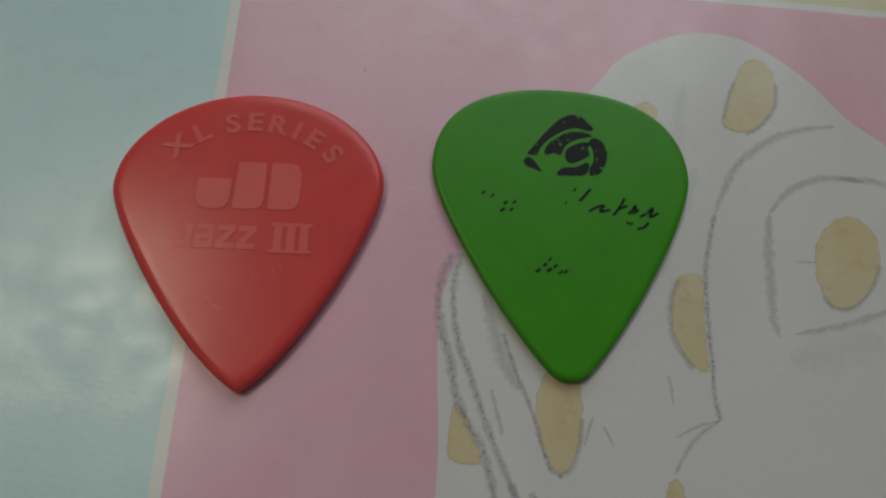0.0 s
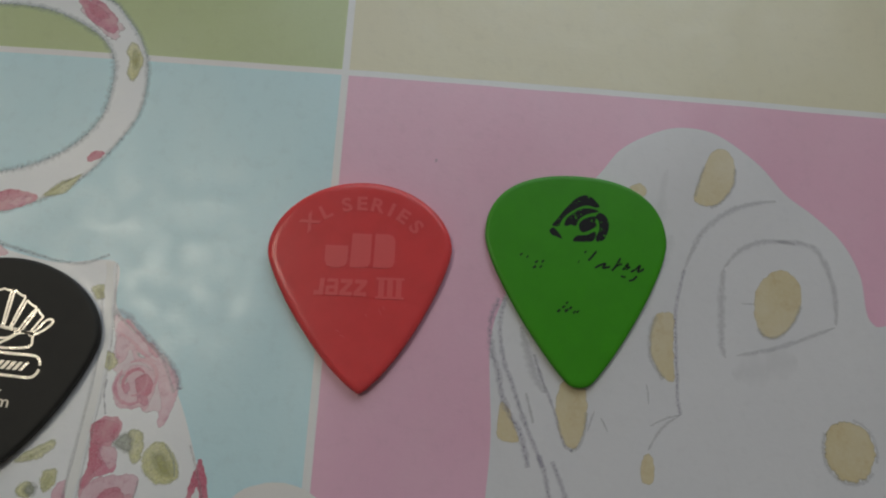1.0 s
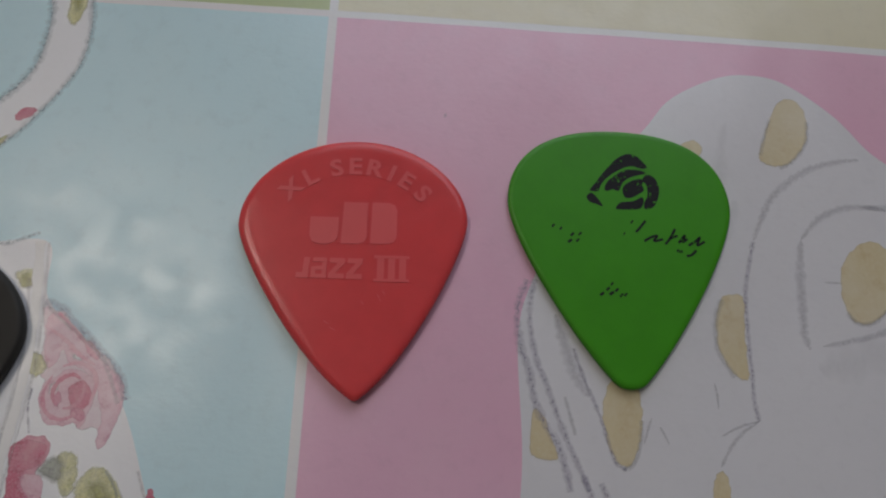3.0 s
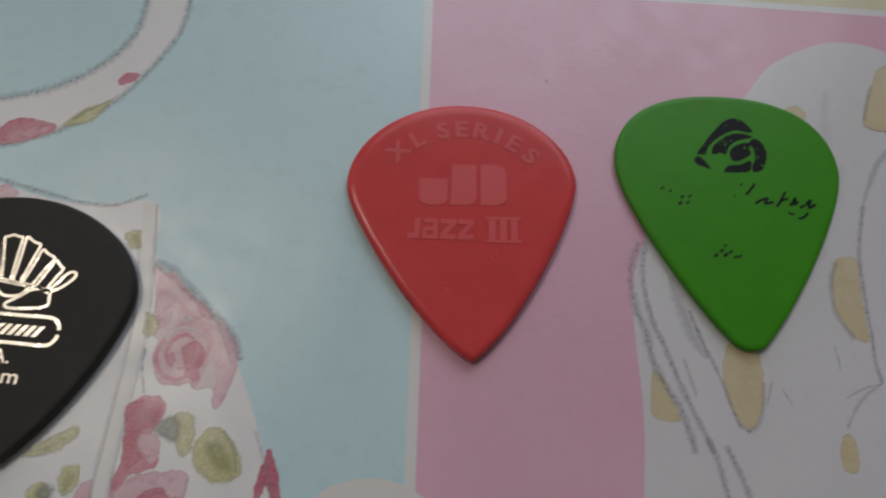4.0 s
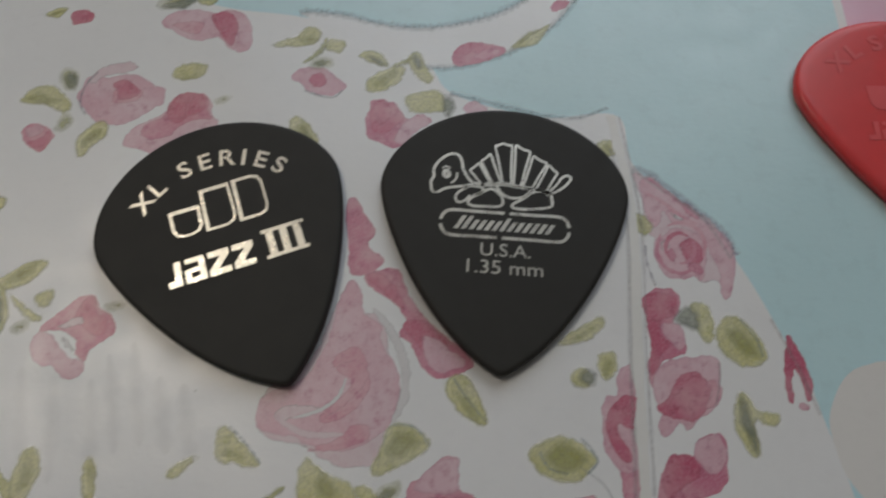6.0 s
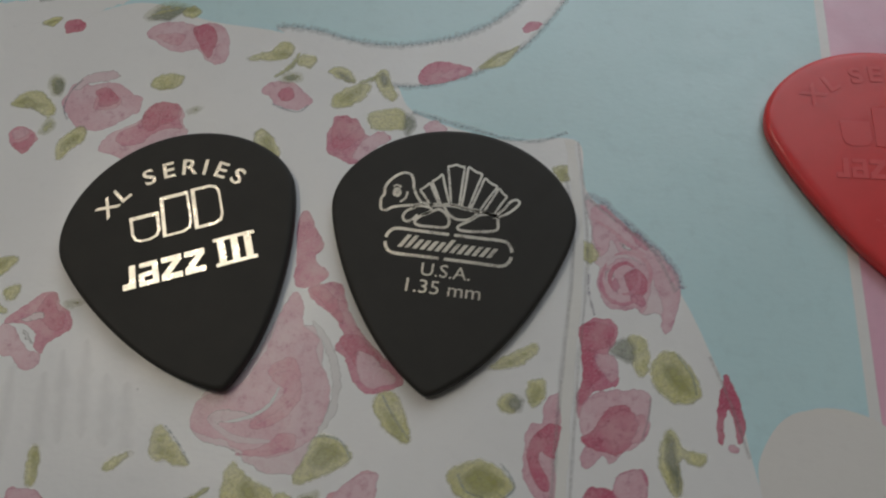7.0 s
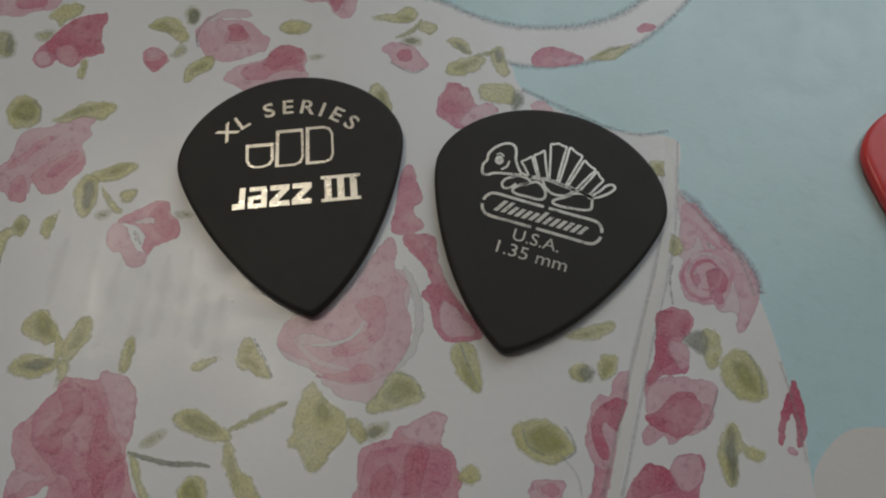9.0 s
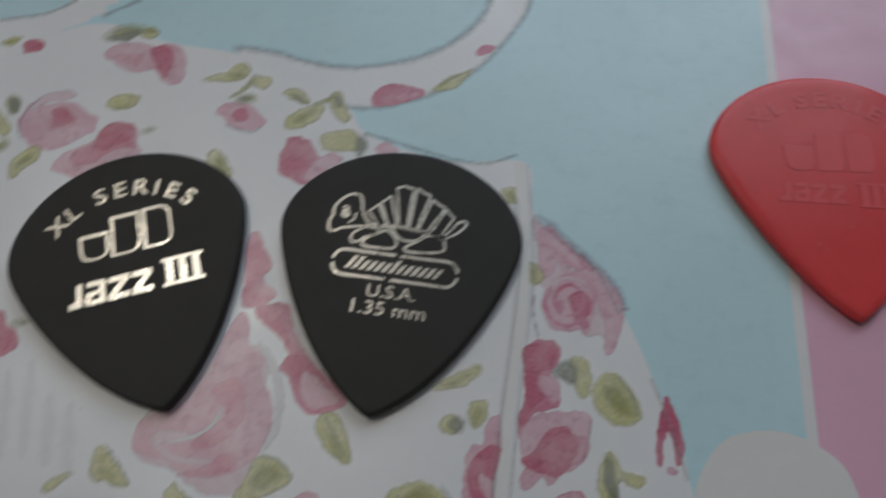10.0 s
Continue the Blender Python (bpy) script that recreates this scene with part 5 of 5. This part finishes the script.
def arched_word(parent, text, angles, centre, radius, size, mat, z, height, bold=0.0, label=""):
    """A word round an arc; the angle of each letter in degrees clockwise from straight up."""
    verts, faces = [], []
    for ch, a in zip(text, angles):
        vs, fs = letters(ch, bold)
        mid = (min(v[0] for v in vs) + max(v[0] for v in vs)) / 2
        base = len(verts)
        for x, y, _ in vs:
            verts.append(turned(centre[0] + (x - mid) * size * 1.12, centre[1] + radius + y * size, centre, -a))
        faces += [tuple(base + i for i in f) for f in fs]
    return raised("lettering", verts, faces, mat, parent, z, height, label)


def line_shape(points, width, closed=False, steps=8):
    """A ribbon along a smooth line, as vertices and faces."""
    line = spline(points, closed, steps)
    n, verts, faces = len(line), [], []
    for k, p in enumerate(line):
        a, b = (line[(k - 1) % n], line[(k + 1) % n]) if closed else (line[max(k - 1, 0)], line[min(k + 1, n - 1)])
        d = (b - a).normalized()
        verts += [(p.x - d.y * width / 2, p.y + d.x * width / 2), (p.x + d.y * width / 2, p.y - d.x * width / 2)]
    for k in range(n if closed else n - 1):
        a, b = 2 * k, 2 * ((k + 1) % n)
        faces.append((a, a + 1, b + 1, b))
    return verts, faces


def combined(shapes, turn=0.0, about=(0, 0)):
    verts, faces = [], []
    for vs, fs in shapes:
        base = len(verts)
        verts += [turned(x, y, about, turn) for x, y in vs]
        faces += [tuple(base + i for i in f) for f in fs]
    return verts, faces


def filled(points):
    return list(points), [tuple(range(len(points)))]


def badge(x0, x1, y0, y1, kind):
    """One of the three round-footed blocks of the emblem, as an outline."""
    r = 0.32 * (x1 - x0)
    if kind == 0:
        return [(x0, y1), (x1, y1), (x1, y0 + r * 0.9), (x1 - r * 0.4, y0 + r * 0.25), (x1 - r * 1.2, y0), (x0 + r, y0), (x0 + r * 0.3, y0 + r * 0.3), (x0, y0 + r)]
    if kind == 1:
        return [(x0 + 0.15, y1), (x1, y1), (x1, y0 + r), (x1 - r * 0.3, y0 + r * 0.3), (x1 - r, y0), (x0, y0)]
    return [(x0 + 0.1, y1), (x1 - r, y1), (x1 - r * 0.3, y1 - r * 0.3), (x1, y1 - r), (x1, y0 + r), (x1 - r * 0.3, y0 + r * 0.3), (x1 - r, y0), (x0, y0)]


def outline_of(points, width):
    """A closed frame of even width just inside a polygon."""
    n = len(points)
    cx, cy = sum(p[0] for p in points) / n, sum(p[1] for p in points) / n
    wx, wy = max(p[0] for p in points) - min(p[0] for p in points), max(p[1] for p in points) - min(p[1] for p in points)
    inner = [(cx + (x - cx) * (1 - 2 * width / wx), cy + (y - cy) * (1 - 2 * width / wy)) for x, y in points]
    return list(points) + inner, [(k, (k + 1) % n, n + (k + 1) % n, n + k) for k in range(n)]


def block(parent, x0, x1, y0, y1, mat, z, height, turn, about):
    raised("serif", [turned(x, y, about, turn) for x, y in ((x0, y0), (x1, y0), (x1, y1), (x0, y1))], [(0, 1, 2, 3)], mat, parent, z, height)


# Square-cut capitals: each a set of touching four-sided strokes in a unit box.
GLYPHS = {
    "J": (((0, 0), (0.95, 0), (0.95, 0.26), (0, 0.26)), ((0.5, 0.26), (0.95, 0.26), (1, 1), (0.55, 1))),
    "a": (((0, 0), (0.28, 0), (0.28, 0.58), (0, 0.54)), ((0.28, 0), (0.7, 0), (0.7, 0.2), (0.28, 0.2)), ((0.28, 0.4), (0.7, 0.4), (0.7, 0.6), (0.28, 0.58)),
          ((0.7, 0), (1, 0), (1, 0.8), (0.7, 0.8)), ((0.08, 0.8), (1, 0.8), (0.96, 1), (0.08, 1))),
    "z": (((0, 0), (1, 0), (1, 0.24), (0, 0.24)), ((0, 0.24), (0.42, 0.24), (1, 0.76), (0.58, 0.76)), ((0.03, 0.76), (1, 0.76), (1, 1), (0.03, 1))),
}


def square_word(parent, text, spans, y0, y1, mat, z, height, turn, label):
    """A word in square-cut letters, each stretched into its span."""
    verts, faces = [], []
    for ch, (x0, x1) in zip(text, spans):
        for quad in GLYPHS[ch]:
            base = len(verts)
            verts += [turned(x0 + u * (x1 - x0) + 0.06 * v, y0 + v * (y1 - y0), MID, turn) for u, v in quad]
            faces.append(tuple(range(base, base + 4)))
    return raised("lettering", verts, faces, mat, parent, z, height, label)


MID = (0, -12)
# Red pick: moulded in relief.
red = pick("glossy translucent red nylon guitar pick with raised lettering", RED, pick_outline(25.35, 29.45, (0.284, 0.168), 0.336, (0.441, 0.26, 0.825), (0.05, 0.974)), 1.38, 0.95, (3.66, -17.9), 4.65, (3.85, -18.05, 3.7))
RZ, RH, RT = 1.375, 0.06, -3.8
square_word(red, "Jazz", ((-6.1, -4.75), (-4.5, -2.85), (-2.6, -0.9), (-0.65, 1.05)), -17.05, -14.7, RED_RAISED, RZ, RH, RT, "raised red lettering")
word(red, "III", 2.7, 5.9, -17.1, -14.4, RED_RAISED, RZ, RH, 0.03, RT, MID, label="raised red lettering")
for y in (-17.3, -14.6):
    block(red, 2.35, 6.25, y, y + 0.32, RED_RAISED, RZ, RH + 0.004, RT, MID)
for k, (a, b, lo, hi) in enumerate(((-4.95, -1.8, -13.1, -9.9), (-1.45, 1.4, -13.0, -8.05), (1.8, 4.75, -12.95, -8.0))):
    raised("emblem", *combined([filled(badge(a, b, lo, hi, k))], RT, MID), RED_RAISED, red, RZ, RH)
arched_word(red, "XLSERIES", (-40.6, -26, -9.4, 2.4, 15, 25.5, 36, 49), (-0.11, -14.2), 9.7, 2.8, RED_RAISED, RZ, RH, 0.03, label="raised red lettering")

for x, y, dx, dy in ((2.4, -18.9, 0.35, -0.8), (0.6, -19.6, 0.25, -0.3), (3.0, -18.5, 0.2, -0.5), (-3.4, -21.6, 0.5, -0.3), (-2.8, -22.3, 0.6, -0.35)):
    raised("scratch", *line_shape(((x, y), (x + dx * 0.5, y + dy * 0.45), (x + dx, y + dy)), 0.09), RED_RAISED, red, RZ, 0.02)

# Green pick: printed black, mostly rubbed off.
green = pick("bright green plastic guitar pick with worn black print", GREEN, pick_outline(25.95, 30.45, (0.425, 0.188), 0.308, (0.456, 0.214, 0.851), (0.066, 0.979)), 0.95, 0.55, (34.61, -14.88), 0.51)
GZ, GH = 0.952, 0.012


def ink_patch(*points):
    raised("print_patch", *filled([(p.x, p.y) for p in spline(points, True, 4)]), INK_BLACK, green, GZ, GH, "worn black printed emblem")


def ink_stroke(*points):
    raised("ink_mark", *line_shape(points, 0.3), INK_BLACK, green, GZ, GH)


ink_patch((-3.59, -7.99), (-2.86, -7.02), (-1.93, -5.77), (-1.01, -4.70), (-0.07, -3.76), (1.16, -3.13), (2.25, -3.34), (2.94, -3.98), (3.50, -4.76), (2.88, -5.00), (1.69, -4.74), (0.48, -5.08), (-1.05, -6.05), (-2.09, -7.11), (-2.59, -8.12), (-3.18, -8.16))
ink_patch((-1.82, -7.88), (-1.50, -6.94), (-0.46, -6.01), (0.77, -5.27), (2.27, -5.17), (3.45, -5.57), (2.54, -5.83), (1.32, -6.24), (0.40, -6.96), (-0.12, -7.98), (-0.82, -7.82), (-1.42, -8.05))
ink_patch((3.44, -5.77), (4.32, -6.19), (4.78, -7.35), (4.58, -8.68), (3.92, -9.89), (2.90, -10.20), (2.82, -9.43), (3.29, -8.43), (3.25, -7.12), (2.80, -6.48))
ink_patch((0.37, -7.62), (0.99, -6.92), (2.21, -6.38), (2.92, -6.47), (2.77, -7.15), (2.91, -7.80), (2.11, -8.43), (1.02, -8.89), (0.45, -8.60))
ink_patch((-0.62, -10.27), (0.00, -9.47), (1.48, -9.25), (2.45, -8.74), (2.79, -8.92), (2.63, -9.77), (2.02, -10.25), (0.26, -10.35))
ink_patch((-4.02, -8.86), (-3.48, -8.37), (-2.91, -8.79), (-2.34, -9.60), (-2.18, -10.04), (-2.93, -9.76), (-3.68, -9.49))
ink_stroke((1.58, -13.12), (2.01, -12.66), (2.82, -11.67))
ink_stroke((2.51, -14.19), (3.28, -13.72), (4.05, -13.49), (3.66, -14.13), (4.71, -13.89))
ink_stroke((4.96, -14.49), (5.59, -13.72), (6.26, -12.56))
ink_stroke((5.59, -13.78), (6.07, -13.51), (6.49, -13.42))
ink_stroke((6.54, -14.29), (7.37, -13.31), (7.01, -14.14), (7.63, -13.74))
ink_stroke((7.68, -14.54), (8.47, -14.06), (9.10, -13.53), (8.73, -14.48), (9.64, -14.00))
ink_stroke((8.56, -15.11), (7.93, -15.69), (7.34, -15.84))
ink_stroke((6.24, -15.16), (6.57, -15.33), (6.92, -15.31))
for x, y, w in ((-8.1, -12.7, 0.35), (-7.2, -13.0, 0.3), (-5.9, -13.7, 0.4), (-6.2, -14.5, 0.45), (-5.0, -13.6, 0.35), (-5.3, -14.4, 0.35), (1.2, -11.9, 0.3), (0.2, -13.4, 0.2),
                (-2.8, -20.7, 0.45), (-2.1, -20.1, 0.4), (-1.7, -20.6, 0.5), (-1.1, -20.2, 0.4), (-0.6, -20.8, 0.4), (-1.6, -19.5, 0.3), (-0.1, -20.7, 0.35)):
    raised("ink_mark", *line_shape(((x - w / 2, y - 0.15), (x, y + 0.06), (x + w / 2, y + 0.2)), w * 0.7), INK_BLACK, green, GZ, GH)

# Black pick with the arched lettering.
BZ, BH, BT = 1.352, 0.012, -3.0
LARGE = ((0.286, 0.180), 0.335, (0.432, 0.335, 0.802), (0.072, 0.966))
black = pick("matt black plastic guitar pick with silver foil lettering and emblem", BLACK, pick_outline(25.6, 29.75, *LARGE), 1.35, 0.4, (-74.85, -35.25), 23.2, (-75.0, -35.4, 25.6))
square_word(black, "Jazz", ((-6.45, -5.0), (-4.7, -2.6), (-2.3, -0.1), (0.2, 2.4)), -17.5, -14.85, FOIL, BZ, BH, BT, "silver foil lettering")
word(black, "III", 3.9, 7.55, -17.3, -14.45, FOIL, BZ, BH, 0.018, BT, MID, label="silver foil lettering")
for y in (-17.5, -14.6):
    block(black, 3.5, 7.95, y, y + 0.38, FOIL, BZ, BH + 0.004, BT, MID)
for k, (a, b, lo, hi) in enumerate(((-5.0, -1.8, -12.4, -9.2), (-1.65, 1.65, -12.5, -7.6), (1.85, 5.1, -12.5, -7.5))):
    raised("emblem", *combined([outline_of(badge(a, b, lo, hi, k), 0.33)], BT, MID), FOIL, black, BZ, BH)
arched_word(black, "XLSERIES", (-39.7, -27.9, -9.8, 2.4, 15.3, 24.7, 35, 46.2), (-0.12, -15.1), 9.75, 2.7, FOIL, BZ, BH, 0.015, label="silver foil lettering")

# Black pick with the animal emblem.
other = pick("matt black plastic guitar pick with silver foil emblem and size", BLACK, pick_outline(26.05, 29.35, *LARGE), 1.35, 0.4, (-40.76, -31.55), -3.25, (-41.0, -31.8, -2.6))


raised("emblem_head", *line_shape(((-7.74, -10.95), (-7.94, -9.89), (-7.69, -9.20), (-7.75, -8.39), (-7.38, -7.54), (-6.70, -6.79), (-5.94, -6.38), (-5.20, -6.53), (-4.79, -7.33), (-4.63, -8.14), (-4.09, -9.11), (-3.58, -9.81), (-4.22, -10.07), (-5.70, -10.38), (-6.57, -10.65), (-7.14, -11.03)), 0.3, True), FOIL, other, BZ, BH)
raised("emblem_eye", *line_shape(((-6.59, -8.57), (-6.30, -8.47), (-6.09, -8.87), (-6.31, -9.16), (-6.62, -8.98)), 0.45, True), FOIL, other, BZ, BH)
raised("emblem_brow", *line_shape(((-6.86, -8.18), (-6.45, -7.94), (-6.01, -8.18)), 0.2), FOIL, other, BZ, BH)
raised("emblem_mouth", *line_shape(((-5.26, -8.60), (-5.34, -9.35), (-5.85, -9.93)), 0.24), FOIL, other, BZ, BH)
raised("emblem_foot", *line_shape(((-4.15, -10.33), (-4.96, -10.86), (-5.27, -11.54), (-4.95, -12.05), (-4.31, -11.86), (-3.75, -11.16)), 0.28), FOIL, other, BZ, BH)
raised("emblem_foot", *line_shape(((-3.94, -12.10), (-3.56, -11.41), (-2.69, -10.88), (-1.65, -10.26), (-0.80, -10.66), (-0.30, -11.48), (-0.63, -12.23), (-2.33, -12.36), (-3.34, -12.38)), 0.3, True), FOIL, other, BZ, BH)
raised("emblem_foot", *line_shape(((-4.50, -10.42), (-3.63, -10.09), (-2.42, -10.26), (-2.70, -10.81), (-3.40, -11.13)), 0.26), FOIL, other, BZ, BH)
raised("emblem_belly", *line_shape(((-1.07, -9.88), (-0.44, -10.70), (0.46, -11.16), (1.71, -11.00), (2.41, -10.34), (2.34, -9.95)), 0.28), FOIL, other, BZ, BH)
raised("emblem_foot", *line_shape(((0.72, -11.93), (1.77, -11.19), (2.95, -10.30), (4.44, -10.18), (4.80, -10.89), (4.69, -11.88), (2.68, -12.30), (1.03, -12.36)), 0.3, True), FOIL, other, BZ, BH)
raised("emblem_tail", *line_shape(((4.32, -10.46), (5.33, -10.05), (6.23, -9.31), (6.83, -8.45), (6.47, -8.07), (5.87, -8.39), (5.33, -9.24), (4.73, -9.96)), 0.28, True), FOIL, other, BZ, BH)
raised("emblem_shell", *line_shape(((-3.47, -9.67), (-2.14, -9.90), (-0.36, -9.69), (1.44, -9.89), (3.24, -10.01), (4.44, -10.32)), 0.28), FOIL, other, BZ, BH)
# The shell: six plain hollow blocks under its arch, in place of its lettering.
raised("emblem_bar", *line_shape(((-3.90, -8.22), (-3.59, -7.92), (-3.29, -7.62), (-2.98, -7.32), (-2.56, -8.06), (-2.15, -8.80), (-1.74, -9.53), (-2.01, -9.64), (-2.29, -9.76), (-2.56, -9.87), (-3.00, -9.32), (-3.45, -8.77)), 0.25, True), FOIL, other, BZ, BH)
raised("emblem_bar", *line_shape(((-2.74, -7.09), (-2.43, -6.77), (-2.12, -6.44), (-1.81, -6.12), (-1.41, -7.24), (-1.00, -8.35), (-0.60, -9.44), (-0.88, -9.53), (-1.16, -9.62), (-1.43, -9.71), (-1.87, -8.85), (-2.30, -7.97)), 0.25, True), FOIL, other, BZ, BH)
raised("emblem_bar", *line_shape(((-1.30, -5.10), (-1.04, -4.96), (-0.78, -4.82), (-0.52, -4.68), (-0.19, -4.77), (0.14, -4.86), (0.47, -4.95), (0.47, -6.51), (0.48, -8.05), (0.48, -9.56), (0.20, -9.54), (-0.08, -9.51), (-0.36, -9.49), (-0.67, -8.05), (-0.98, -6.58)), 0.25, True), FOIL, other, BZ, BH)
raised("emblem_bar", *line_shape(((0.90, -4.85), (1.41, -5.09), (1.93, -5.33), (2.44, -5.56), (2.12, -6.98), (1.81, -8.37), (1.50, -9.75), (1.26, -9.72), (1.02, -9.70), (0.78, -9.67), (0.82, -8.09), (0.86, -6.48)), 0.25, True), FOIL, other, BZ, BH)
raised("emblem_bar", *line_shape(((2.82, -6.02), (3.29, -6.29), (3.76, -6.55), (4.23, -6.81), (3.71, -7.83), (3.20, -8.85), (2.70, -9.85), (2.40, -9.81), (2.10, -9.77), (1.80, -9.72), (2.13, -8.50), (2.47, -7.27)), 0.25, True), FOIL, other, BZ, BH)
raised("emblem_bar", *line_shape(((4.47, -7.00), (4.77, -7.29), (5.08, -7.59), (5.38, -7.88), (4.98, -8.66), (4.59, -9.44), (4.20, -10.20), (3.86, -10.12), (3.52, -10.03), (3.18, -9.95), (3.60, -8.97), (4.04, -7.99)), 0.25, True), FOIL, other, BZ, BH)
# The capsule with a plain slanted word-mark.
CY = -14.4
for side in (1, -1):
    y = CY + 1.4 * side
    right = [(0.35 * side + 0.1, y), (3.0, y), (5.6, y), (6.4, y - side * 0.5), (6.65, y - side * 1.15)]
    left = [(0.35 * side - 0.45, y), (-3.0, y), (-5.6, y), (-6.4, y - side * 0.5), (-6.65, y - side * 1.15)]
    for pts in (right, left):
        raised("emblem_frame", *line_shape(pts, 0.34), FOIL, other, BZ, BH)
for k in range(13):
    x, h = -5.1 + 0.78 * k, (1.5 if k in (0, 1, 6) else 1.1)
    raised("emblem_bar", *filled([(x - 0.2, CY - 0.65), (x + 0.28, CY - 0.65), (x + 0.45 * h + 0.48, CY - 0.65 + h), (x + 0.45 * h, CY - 0.65 + h)]), FOIL, other, BZ, BH)
word(other, "U.S.A.", -2.4, 2.7, -17.85, -16.45, FOIL, BZ, BH, 0.0, label="silver foil lettering")
word(other, "1.35 mm", -3.7, 4.0, -19.75, -18.3, FOIL, BZ, BH, 0.0, label="silver foil lettering")
